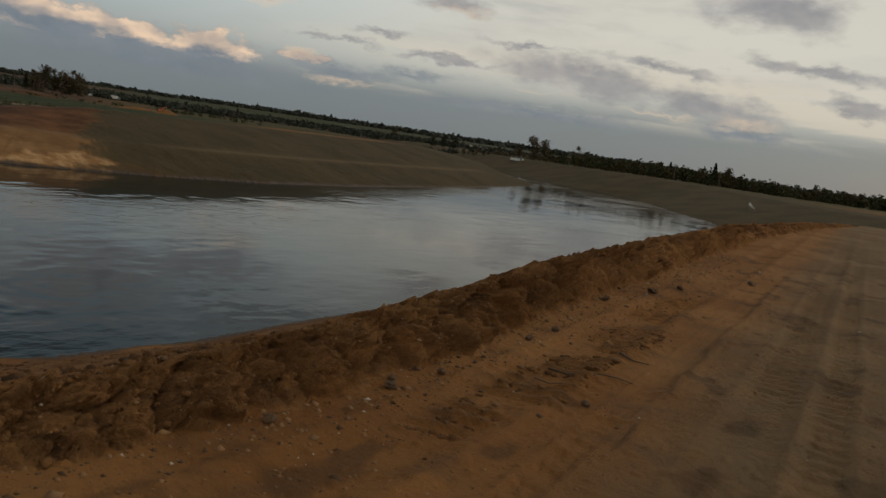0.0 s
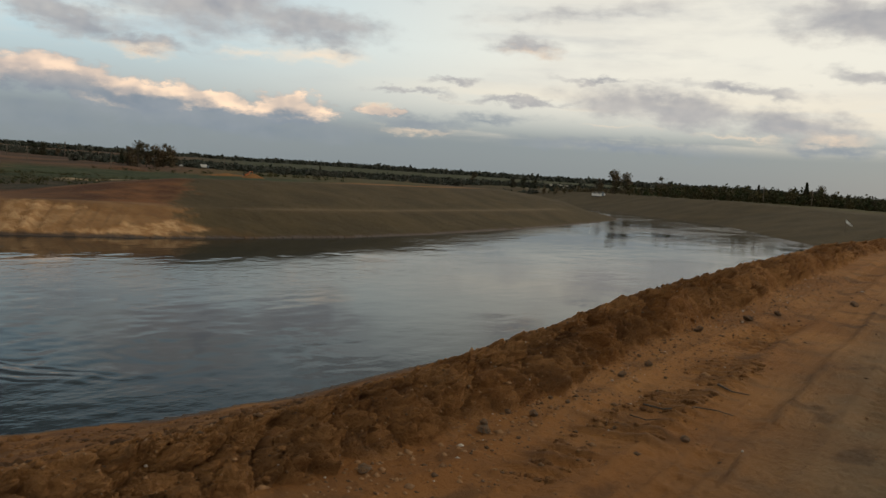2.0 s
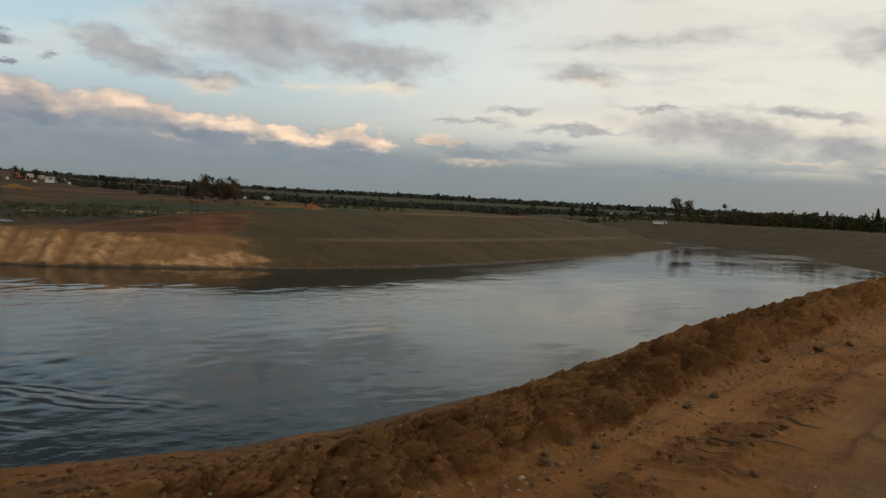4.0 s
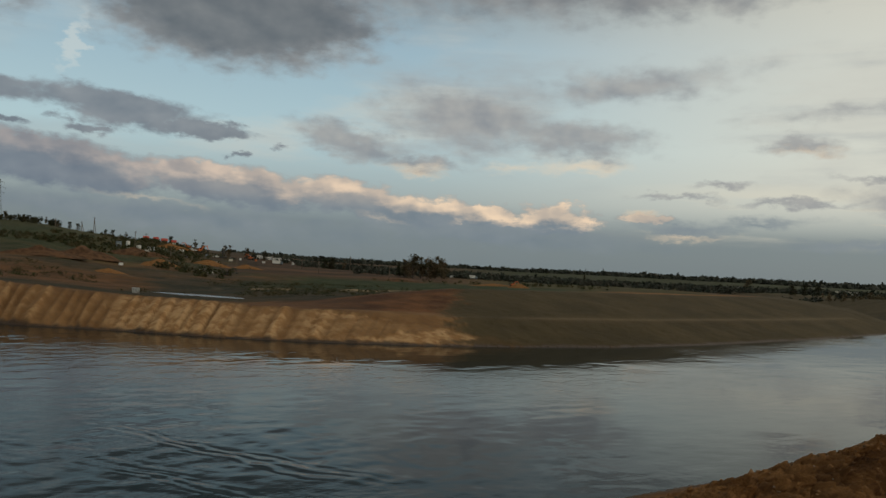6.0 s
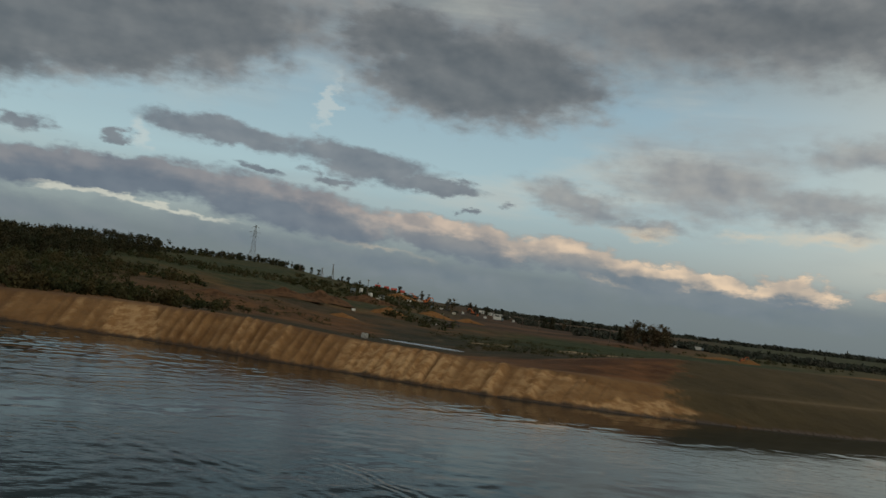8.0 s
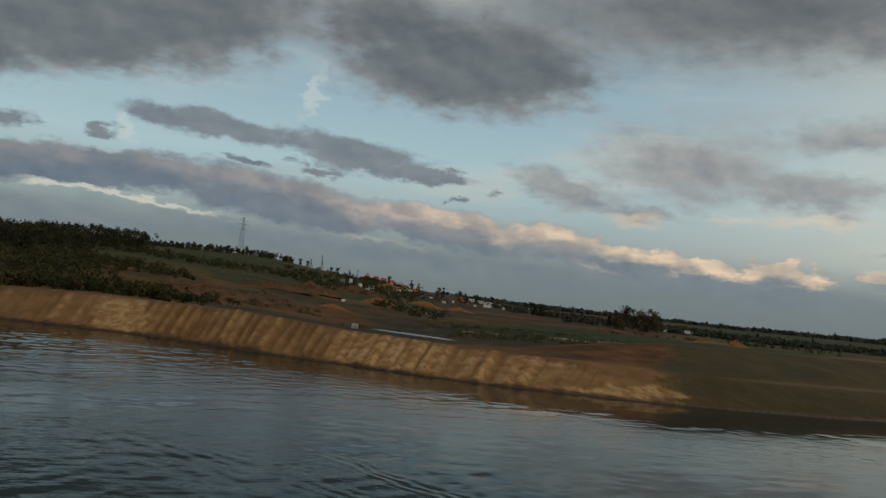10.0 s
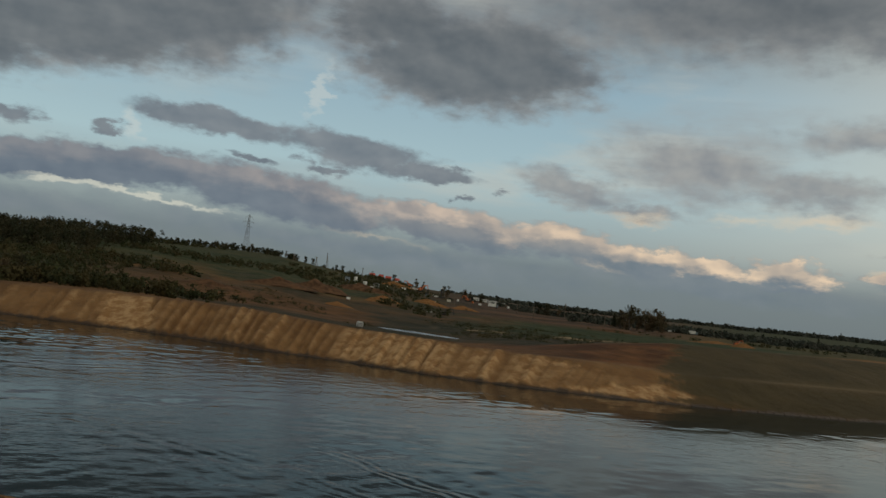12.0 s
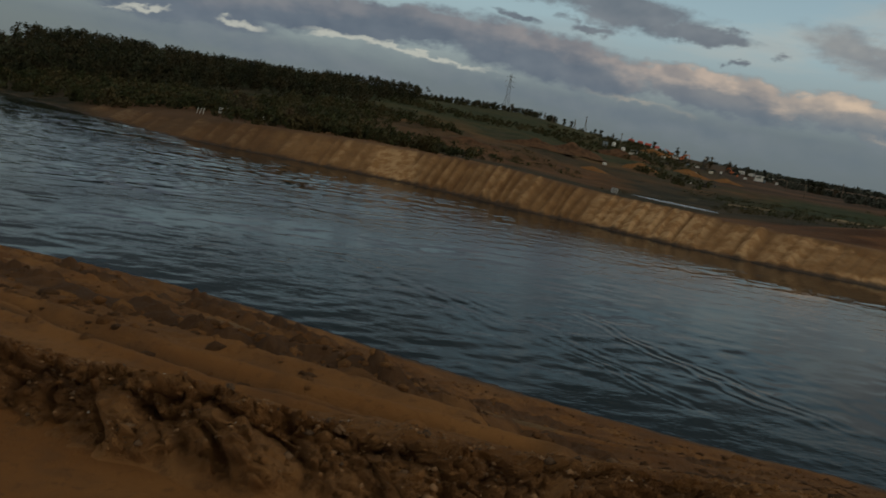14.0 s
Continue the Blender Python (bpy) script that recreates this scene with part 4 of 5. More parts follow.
def crown_centres(rng, count, h, spread, kind):
    """Centres of the sprays of one crown of height h, in lobes with gaps, above its foot."""
    if kind == "fir":
        t = rng.uniform(0, 1, count) ** 0.8
        ring = np.floor(t * 9) / 9
        rad = spread * (1.02 - ring) * rng.uniform(0.2, 1.0, count) ** 0.6
        ang_ = rng.uniform(0, 6.283, count)
        return np.stack([rad * np.cos(ang_), rad * np.sin(ang_), h * (0.10 + 0.9 * t) - 0.12 * rad], 1)
    lobes = 12 if kind == "broad" else 8
    base = 0.10 if kind == "broad" else 0.14
    up = rng.uniform(0.0, 1.0, lobes)
    reach = spread * 0.62 * np.sqrt(np.clip(1.15 - (2 * up - 0.85) ** 2, 0.1, 1))
    turn_ = rng.uniform(0, 6.283, lobes)
    out = reach * rng.uniform(0.2, 1.0, lobes)
    c = np.stack([out * np.cos(turn_), out * np.sin(turn_), h * (base + (0.90 - base) * up)], 1)
    if kind == "bush":
        c[:, 2] = h * rng.uniform(0.1, 0.7, lobes)
    size = spread * rng.uniform(0.30, 0.5, lobes)
    pick = rng.integers(0, lobes, count)
    d = rng.normal(size=(count, 3))
    d /= np.linalg.norm(d, axis=1)[:, None]
    return c[pick] + d * (size[pick] * rng.uniform(0.25, 1.05, count))[:, None] * np.array([1, 1, 0.9])


def tree_model(name, seed, h, spread, kind, leaves, label, material, sprays=560, size=0.30):
    """A tree with a tapered trunk, limbs and a crown of sprays."""
    rng = np.random.default_rng(seed)
    tree = thing(name, label, "tree")
    bm = bmesh.new()
    lean = rng.normal(0, 0.03 * h, 2)
    path = [(lean[0] * k * k, lean[1] * k * k, h * 0.9 * k) for k in (0, 0.3, 0.6, 0.85, 1.0)]
    girth = 0.022 * h
    tube(bm, path, [girth * 1.3, girth, girth * 0.7, girth * 0.35, girth * 0.12], 7)
    for k in range(7):
        z = h * rng.uniform(0.28, 0.75)
        ang_ = rng.uniform(0, 6.283)
        reach = spread * rng.uniform(0.5, 0.9)
        tube(bm, [(0, 0, z), (reach * 0.5 * math.cos(ang_), reach * 0.5 * math.sin(ang_), z + 0.10 * h), (reach * math.cos(ang_), reach * math.sin(ang_), z + 0.2 * h)],
             [girth * 0.4, girth * 0.25, girth * 0.08], 5)
    part("trunk", bm, BARK, tree)
    v, f = leaf_quads(rng, crown_centres(rng, sprays, h, spread, kind), size)
    crown = new("crown", raw_mesh("crown", v, f, material))
    crown.parent = tree
    return tree


def far_woods(name, label, seed, count, az, r, h, spread, sprays, size, kinds, material, clump=0.0, floor=-1e9, dry=0.6):
    """Wood that nobody could count: trunks and sprays in one mesh, strewn between two headings and two distances."""
    rng = np.random.default_rng(seed)
    a = np.radians(rng.uniform(az[0], az[1], count))
    d = rng.uniform(r[0], r[1], count)
    x, y = -d * np.sin(a), d * np.cos(a)
    fade = 0.16 * (az[1] - az[0])
    deg = np.degrees(a) + 0.25 * fade * rng.normal(size=count)
    keep = rng.uniform(0, 1, count) < smooth(deg, az[0], az[0] + fade) * smooth(deg, az[1], az[1] - fade)
    if clump:
        keep &= vnoise(x * clump, y * clump, seed) > -0.15
    z = ground(x, y)
    keep &= (z > max(WATER_Z + dry, floor)) & (((deg - 68.2) / 3.6) ** 2 + ((d - 146 - 2.7 * (deg - 68.2)) / 14) ** 2 > 1)
    vs, fs, n = [], [], 0
    for px_, py_, pz_ in zip(x[keep], y[keep], z[keep]):
        k = rng.uniform(0.6, 1.15)
        hh, ss = rng.uniform(*h) , spread * k
        kind = kinds[rng.integers(len(kinds))]
        c = crown_centres(rng, sprays, hh, ss * (0.7 if kind == "fir" else 1.0), kind)
        v, f = leaf_quads(rng, c, size * k)
        vs.append(v + (px_, py_, pz_))
        fs.append(f + n)
        n += len(v)
        if kind != "bush":
            g = 0.02 * hh
            t = np.array([(-g, -g, 0), (g, -g, 0), (g * 0.4, 0, hh * 0.8), (-g * 0.4, 0, hh * 0.8), (-g, g, 0), (g, g, 0), (g * 0.4, 0, hh * 0.8), (-g * 0.4, 0, hh * 0.8)])
            vs.append(t + (px_, py_, pz_))
            fs.append(np.array([[0, 1, 2, 3], [5, 4, 7, 6]]) + n)
            n += 8
    return tagged(new(name, raw_mesh(name, np.concatenate(vs), np.concatenate(fs), material)), label, "woods", kind="stuff")


BROAD_A = tree_model("tree", 3, 8.0, 3.6, "broad", 0, "broad-crowned autumn tree standing on open ground", LEAF, 1100, 0.27)
BROAD_B = tree_model("tree", 4, 8.0, 3.0, "slim", 0, "slim autumn tree with a ragged crown", LEAF, 900, 0.27)
BROAD_C = tree_model("tree", 5, 6.0, 3.0, "broad", 0, "low spreading dark tree on the skyline", FIR, 1000, 0.24)
BIRCH = tree_model("tree", 6, 8.0, 1.1, "slim", 0, "thin birch with sparse yellowing leaves", LEAF, 160, 0.24)
SPRUCE = tree_model("tree", 7, 8.0, 1.7, "fir", 0, "dark narrow spruce among lower trees", FIR, 700, 0.34)
MODELS = [BROAD_A, BROAD_B, BROAD_C, BIRCH, SPRUCE]
MODEL_H = [8.0, 8.0, 6.0, 8.0, 8.0]
used = set()


def plant(model, az, r, h, group):
    x, y, z = spot(az, r)
    k = h / MODEL_H[model]
    m = pose(x, y, z - 0.05, 0, 0, (az * 97.0) % 360)
    ob = MODELS[model]
    if model in used:
        ob = copy_thing(ob, m)
    else:
        used.add(model)
        ob.matrix_basis = m
    ob.scale = (k, k, k)
    return tagged(ob, group=group)


for model, az, r, h in ((0, 23.7, 432, 12.6), (0, 22.86, 434, 11.4), (1, 20.67, 425, 10.2), (1, 20.2, 428, 8.0), (4, 19.0, 420, 6.0), (1, 24.6, 440, 8.0),
                        (2, 21.8, 436, 5.0), (4, 14.72, 372, 7.4), (3, 13.6, 370, 7.4), (3, 12.9, 371, 7.8), (4, 11.95, 368, 9.2), (0, 11.1, 366, 8.6),
                        (1, 10.5, 368, 5.6), (3, 9.7, 370, 5.8), (3, 8.6, 370, 5.6), (2, 8.2, 366, 4.6), (3, 15.6, 374, 5.4), (3, 16.6, 378, 5.2), (3, 6.8, 372, 6.0), (3, 5.6, 372, 5.4)):
    plant(model, az, r, h, "trees beyond the far river bend")
for model, az, r, h in ((1, 55.2, 425, 9.5), (0, 54.6, 420, 12.6), (1, 54.1, 424, 11.5), (0, 53.6, 422, 11.0), (1, 53.1, 426, 11.8), (0, 52.7, 420, 10.5), (0, 55.0, 430, 9.0), (0, 53.3, 430, 9.0), (1, 52.5, 424, 8.5), (4, 55.6, 428, 7.5)):
    plant(model, az, r, h, "tall clump beyond the fields")
for model, az, r, h in ((2, 60.5, 640, 8.0), (2, 60.0, 645, 9.2), (1, 59.2, 640, 8.0), (4, 57.4, 650, 6.0), (4, 57.0, 660, 5.5), (0, 32.9, 640, 9.5), (2, 30.3, 560, 6.4), (2, 29.6, 560, 7.0), (2, 28.9, 560, 6.2), (4, 43.2, 700, 7.5)):
    plant(model, az, r, h, "scattered trees on the plain")
for model, az, r, h in ((2, 81.1, 690, 5.6), (0, 81.6, 690, 5.2), (0, 79.95, 688, 6.4), (2, 79.4, 690, 4.4), (2, 78.7, 690, 4.8), (1, 77.7, 690, 5.6), (2, 77.0, 690, 3.4), (2, 76.4, 690, 5.2), (2, 75.9, 690, 5.0),
                        (2, 74.3, 695, 4.6), (2, 73.9, 695, 5.2), (1, 73.1, 700, 4.8), (1, 71.9, 700, 5.0), (2, 70.4, 700, 5.8), (1, 68.9, 690, 8.0), (1, 68.4, 690, 7.6), (0, 67.0, 680, 9.0), (1, 66.7, 680, 9.8), (0, 65.6, 690, 9.0), (1, 65.2, 690, 8.2), (2, 64.4, 700, 6.5)):
    plant(model, az, r, h, "trees along the hill crest")

far_woods("hillside_wood", "dense dark mixed wood over the hillside above the river", 11, 760, (87, 124), (290, 470), (7, 10.5), 3.8, 230, 0.42, ("broad", "broad", "broad", "slim"), FIR)
far_woods("hilltop_wood", "tall dark wood on the brow of the hill", 24, 190, (85, 101), (430, 500), (8, 11), 3.8, 160, 0.5, ("broad", "slim"), FIR)
far_woods("hillside_thicket", "thicket of olive and brown bushes on the lower slope", 12, 1500, (87.5, 124), (163, 330), (1.4, 4.2), 2.6, 100, 0.32, ("bush", "bush", "broad"), BUSH, 0.022)
far_woods("bank_thicket", "bushes growing close behind the sandy bank", 13, 420, (80, 99), (128, 165), (1.2, 3.4), 1.7, 80, 0.30, ("bush",), BUSH, 0.05)
far_woods("riverside_wood", "tall dark wood rising behind the river bend", 23, 420, (97, 124), (235, 340), (6.5, 10.0), 3.6, 230, 0.40, ("broad",), FIR)
far_woods("slope_thicket", "green and brown bushes above the narrowing end of the sandy bank", 25, 560, (94, 111), (162, 240), (1.5, 4.0), 2.4, 100, 0.32, ("bush", "bush", "broad"), BUSH)
far_woods("shore_thicket", "dark bushes hanging over the water", 14, 700, (109, 128), (175, 270), (1.8, 4.4), 2.6, 120, 0.36, ("bush",), BUSH, dry=0.05)
far_woods("hill_scrub", "patchy bushes over the dug-up hillside", 15, 2600, (66, 94), (250, 690), (1.0, 3.6), 2.6, 46, 0.45, ("bush",), BUSH, 0.014)
far_woods("crest_wood", "low trees along the hill crest", 16, 260, (76, 92), (640, 720), (3.0, 5.5), 2.6, 34, 0.8, ("broad", "bush", "slim"), FIR)
far_woods("plain_wood", "belt of low woods across the plain", 17, 2400, (16, 66), (480, 1200), (1.6, 3.6), 6.5, 60, 1.2, ("broad", "bush"), HAZY_LEAF, 0.004)
far_woods("bend_wood", "hedge of young trees beyond the river bend", 18, 900, (-6, 23), (352, 440), (3.0, 7.0), 2.6, 80, 0.50, ("slim", "bush", "broad"), BUSH)
far_woods("bend_copse", "autumn copse behind the graded bank", 19, 170, (16, 30), (440, 520), (1.8, 3.4), 2.2, 40, 0.5, ("bush", "broad"), LEAF)
far_woods("ridge_forest", "distant forest along the horizon", 20, 5200, (-8, 68), (2000, 3600), (5, 10), 18, 16, 6.0, ("broad", "bush"), HAZY_LEAF)
far_woods("marsh_scrub", "dark reeds and low scrub on the wet ground behind the bank", 21, 700, (54, 86), (148, 250), (0.2, 0.6), 1.8, 30, 0.18, ("bush",), BUSH, 0.03)
far_woods("field_hedge", "broken hedge between the fields", 22, 200, (40, 72), (330, 420), (0.5, 1.6), 2.0, 34, 0.3, ("bush",), BUSH, 0.012)


for model, az, r, h in ((2, 93.4, 133, 3.9), (0, 94.2, 135, 3.2), (2, 92.7, 136, 2.6), (0, 97.3, 150, 4.6), (1, 97.9, 152, 4.9), (1, 96.8, 151, 4.2)):
    plant(model, az, r, h, "dark trees close behind the sandy bank")


# ---------------------------------------------------------------- pond behind the bank
def build_pond():
    rng = np.random.default_rng(8)
    bm = bmesh.new()
    ring = []
    for k in range(40):
        t = k * 6.2832 / 40
        az = 68.2 + 3.1 * math.cos(t)
        r = 148 + 2.7 * 3.1 * math.cos(t) + 6.5 * math.sin(t) * (1 + 0.2 * rng.uniform(-1, 1))
        a = radians(az)
        ring.append(bm.verts.new((-r * math.sin(a), r * math.cos(a), 0)))
    bm.faces.new(ring)
    ob = part("pond", bm, POND)
    x, y, z = spot(68.2, 148)
    ob.location.z = z + 0.42
    return tagged(ob, "narrow flooded strip shining behind the sandy bank", "pond", kind="structure")


build_pond()


# ---------------------------------------------------------------- building site across the river
def pylon(az, r, h):
    x, y, z = spot(az, r)
    ob = thing("pylon", "tall steel lattice power pylon on the hill crest", "pylon")
    ob.matrix_basis = pose(x, y, z - 0.2, 0, 0, az + 20)
    half = lambda t: 1.9 * (1 - t) ** 1.25 + 0.40
    for sx in (-1, 1):
        for sy in (-1, 1):
            path = [(sx * half(t), sy * half(t), h * t) for t in (0, 0.2, 0.4, 0.6, 0.8, 1.0)]
            part("leg", tube(bmesh.new(), path, [0.09] * 6, 4), STEEL, ob)
    bm = bmesh.new()
    for k in range(10):
        t0, t1 = k / 10, (k + 1) / 10
        a, b = half(t0), half(t1)
        for s in (-1, 1):
            tube(bm, [(-a, s * a, h * t0), (b, s * b, h * t1)], [0.045, 0.045], 4)
            tube(bm, [(a, s * a, h * t0), (-b, s * b, h * t1)], [0.045, 0.045], 4)
            tube(bm, [(s * a, -a, h * t0), (s * b, b, h * t1)], [0.045, 0.045], 4)
    part("bracing", bm, STEEL, ob)
    for t, w in ((0.66, 3.4), (0.79, 4.6), (0.92, 3.2)):
        bm = bmesh.new()
        for s in (-1, 1):
            tube(bm, [(s * w, 0, h * t), (s * 0.5, 0.4, h * t + 0.1)], [0.06, 0.07], 4)
            tube(bm, [(s * w, 0, h * t), (s * 0.5, 0, h * t + 1.1)], [0.06, 0.07], 4)
            tube(bm, [(s * w, 0, h * t), (s * w, 0, h * t - 1.3)], [0.06, 0.06], 5)
        part("crossarm", bm, STEEL, ob)
    return ob


pylon(80.35, 702, 29)


def power_pole(az, r, h, stay=False, label="weathered wooden power pole with a short crossarm"):
    x, y, z = spot(az, r)
    ob = thing("power_pole", label, "power pole", "power poles across the river")
    ob.matrix_basis = pose(x, y, z - 0.3, 0, 0, az + 30)
    k = max(0.11, r * 0.00034)
    part("post", tube(bmesh.new(), [(0, 0, 0), (0, 0, h * 0.5), (0, 0, h)], [k * 1.3, k * 1.1, k * 0.9], 7), TIMBER, ob)
    part("crossarm", box(bmesh.new(), 1.8, 0.16, 0.18, (0, 0, h - 0.75), bevel=0.02), TIMBER, ob)
    for px_ in (-0.75, 0.0, 0.75):
        part("insulator", tube(bmesh.new(), [(px_, 0, h - 0.6), (px_, 0, h - 0.38)], [0.06, 0.045], 6), STEEL, ob)
    if stay:
        part("stay", tube(bmesh.new(), [(2.2, 0.4, 0), (0.1, 0, h * 0.86)], [k, k * 0.8], 6), TIMBER, ob)
    return ob


for az, r, h, stay in ((75.0, 640, 12.5, True), (75.7, 640, 8.0, True), (72.55, 505, 10.0, False), (70.36, 430, 6.2, False), (63.95, 620, 5.5, False), (56.2, 380, 6.0, False),
                       (58.84, 630, 10.5, False), (49.33, 520, 7.5, False), (62.0, 520, 6.0, False), (66.2, 430, 6.0, False), (60.9, 420, 5.5, False), (68.9, 520, 7.0, False), (77.2, 640, 6.0, True)):
    power_pole(az, r, h, stay)
for az, r, h in ((14.4, 352, 7.0), (11.6, 346, 6.4), (20.05, 415, 8.0)):
    power_pole(az, r, h, False, "pale concrete power pole beyond the river bank")


def cabin(az, r, length, h, turn, material, label, category="site cabin"):
    """A site cabin: a box body with a roof lip, a door, windows and skids."""
    x, y, z = spot(az, r)
    ob = thing("site_cabin", label, category, "cabins of the building site")
    ob.matrix_basis = pose(x, y, z - 0.05, 0, 0, az + turn)
    part("body", box(bmesh.new(), length, 2.4, h - 0.35, (0, 0, 0.25), bevel=0.05), material, ob)
    part("roof", box(bmesh.new(), length + 0.2, 2.6, 0.14, (0, 0, h - 0.1), bevel=0.03), STEEL, ob, "grey sheet roof")
    part("door", box(bmesh.new(), 0.9, 0.05, 2.0, (length * 0.3, -1.215, 0.3), bevel=0.01), BLUE, ob, "blue-grey door")
    for px_ in (-0.3, 0.02):
        w = part("window", box(bmesh.new(), 1.0, 0.05, 0.8, (length * px_, -1.215, 1.2), bevel=0.01), WHITE, ob)
        part("pane", box(bmesh.new(), 0.84, 0.02, 0.64, (length * px_, -1.25, 1.28)), GLASS, w)
    for py_ in (-0.8, 0.8):
        part("skid", box(bmesh.new(), length, 0.18, 0.26, (0, py_, 0), bevel=0.02), DARK, ob)
    return ob


for az in (64.85, 64.2, 63.65, 63.1):
    cabin(az, 735, 6.4, 2.9, 6, WHITE, "white site cabin in a row on the far plain")
cabin(63.6, 700, 9.0, 3.2, 8, WHITE, "long white site cabin beside the row")
cabin(73.5, 495, 2.6, 3.4, 10, BLUE, "small blue-grey cabin on the hillside")
cabin(71.56, 495, 3.6, 2.0, -8, WHITE, "low white cabin on the hillside")
cabin(24.63, 398, 6.0, 1.6, 4, WHITE, "long white cabin behind the graded bank")
cabin(27.5, 640, 9.0, 3.4, 0, CREAM, "cream building among trees")
cabin(26.9, 640, 7.0, 3.0, 0, CREAM, "cream building among trees")
cabin(33.7, 900, 8.0, 4.0, 0, WHITE, "white building far across the plain")


def upright_tank(az, r, rad, h, label):
    x, y, z = spot(az, r)
    ob = thing("tank", label, "tank", "white tanks on the hillside")
    ob.matrix_basis = pose(x, y, z - 0.05)
    part("shell", tube(bmesh.new(), [(0, 0, 0), (0, 0, h * 0.86), (0, 0, h * 0.95)], [rad, rad, rad * 0.72], 18), WHITE, ob)
    part("lid", tube(bmesh.new(), [(0, 0, h * 0.95), (0, 0, h)], [rad * 0.35, rad * 0.3], 12), STEEL, ob)
    part("base", box(bmesh.new(), rad * 2.3, rad * 2.3, 0.2, bevel=0.03), CONCRETE, ob)
    return ob


upright_tank(72.95, 500, 1.0, 4.2, "tall white tank standing on bare earth")
upright_tank(72.3, 498, 1.2, 2.4, "squat white tank standing on bare earth")


def water_tote(az, r, w, h, turn):
    """A white plastic tank in a wire cage on a pallet."""
    x, y, z = spot(az, r)
    ob = thing("tote_tank", "white plastic tank in a wire cage behind the bank", "tank", "white tanks behind the bank")
    ob.matrix_basis = pose(x, y, z - 0.03, 0, 0, az + turn)
    part("tank", box(bmesh.new(), w, 1.0, h, (0, 0, 0.16), bevel=0.10), WHITE, ob)
    part("pallet", box(bmesh.new(), w + 0.1, 1.1, 0.14, bevel=0.01), TIMBER, ob)
    bm = bmesh.new()
    for k in range(7):
        px_ = -w / 2 + w * k / 6
        tube(bm, [(px_, -0.53, 0.14), (px_, -0.53, h + 0.18)], [0.02, 0.02], 4)
    for k in range(4):
        tube(bm, [(-w / 2, -0.53, 0.3 + h * k / 4), (w / 2, -0.53, 0.3 + h * k / 4)], [0.02, 0.02], 4)
    part("cage", bm, STEEL, ob)
    return ob


for az, r, w, h, turn in ((98.55, 158, 1.0, 1.1, 10), (97.85, 157, 2.3, 1.15, 0), (96.2, 148, 1.2, 0.9, 20), (95.85, 147, 0.8, 0.75, -15), (72.32, 134, 0.9, 0.8, 10)):
    water_tote(az, r, w, h, turn)


def stake(az, r, lean):
    x, y, z = spot(az, r)
    ob = thing("stake", "pale survey stake leaning on the bank", "stake", "survey stakes")
    ob.matrix_basis = pose(x, y, z - 0.1, lean, 12, az)
    part("pole", tube(bmesh.new(), [(0, 0, 0), (0, 0, 1.1)], [0.06, 0.05], 6), WHITE, ob)
    return ob


for az, lean in ((99.7, 8), (99.9, 14), (100.1, 10)):
    stake(az, 152, lean)


def digger(az, r, turn, material, label, k=1.0):
    """A tracked excavator: tracks, house, cab, boom, arm and bucket."""
    x, y, z = spot(az, r)
    ob = thing("excavator", label, "excavator", "machines of the building site")
    ob.matrix_basis = pose(x, y, z - 0.05, 0, 0, az + turn)
    ob.scale = (k, k, k)
    for s in (-1, 1):
        t = part("track", box(bmesh.new(), 3.8, 0.55, 0.85, (0, s * 1.1, 0), bevel=0.28), RUBBER, ob)
        for px_ in (-1.3, 0, 1.3):
            part("roller", tube(bmesh.new(), [(px_, s * 1.36, 0.42), (px_, s * 1.42, 0.42)], [0.24, 0.24], 10), DARK, t)
    part("house", box(bmesh.new(), 3.0, 2.4, 1.05, (-0.5, 0, 0.95), bevel=0.12), material, ob)
    part("counterweight", box(bmesh.new(), 0.7, 2.4, 0.9, (-2.1, 0, 0.95), bevel=0.2), DARK, ob)
    c = part("cab", box(bmesh.new(), 1.3, 1.0, 1.5, (0.7, 0.65, 1.5), bevel=0.12), material, ob)
    part("cab_window", box(bmesh.new(), 1.05, 1.04, 0.8, (0.78, 0.65, 2.05), bevel=0.04), GLASS, c)
    part("boom", tube(bmesh.new(), [(0.9, -0.2, 1.5), (2.2, -0.2, 3.9), (4.2, -0.2, 4.2)], [0.28, 0.34, 0.2], 6), material, ob)
    part("arm", tube(bmesh.new(), [(4.1, -0.2, 4.4), (4.9, -0.2, 2.0)], [0.24, 0.16], 6), material, ob)
    part("ram", tube(bmesh.new(), [(1.3, -0.2, 1.8), (2.7, -0.2, 3.6)], [0.09, 0.07], 6), STEEL, ob)
    part("bucket", box(bmesh.new(), 0.9, 1.0, 0.9, (4.7, -0.2, 1.0), (0, 25, 0), bevel=0.18), DARK, ob)
    return ob


digger(66.75, 300, 12, DARK, "dark excavator working below the dug slope", 0.62)
digger(65.35, 640, 150, ORANGE, "orange excavator beside the site cabins", 1.0)
digger(68.6, 620, 20, ORANGE, "orange excavator on the hill shoulder", 1.25)
digger(69.3, 640, 160, ORANGE, "orange excavator with a raised boom", 1.1)
digger(47.9, 330, 20, ORANGE, "faded orange excavator beside an earth heap", 0.5)


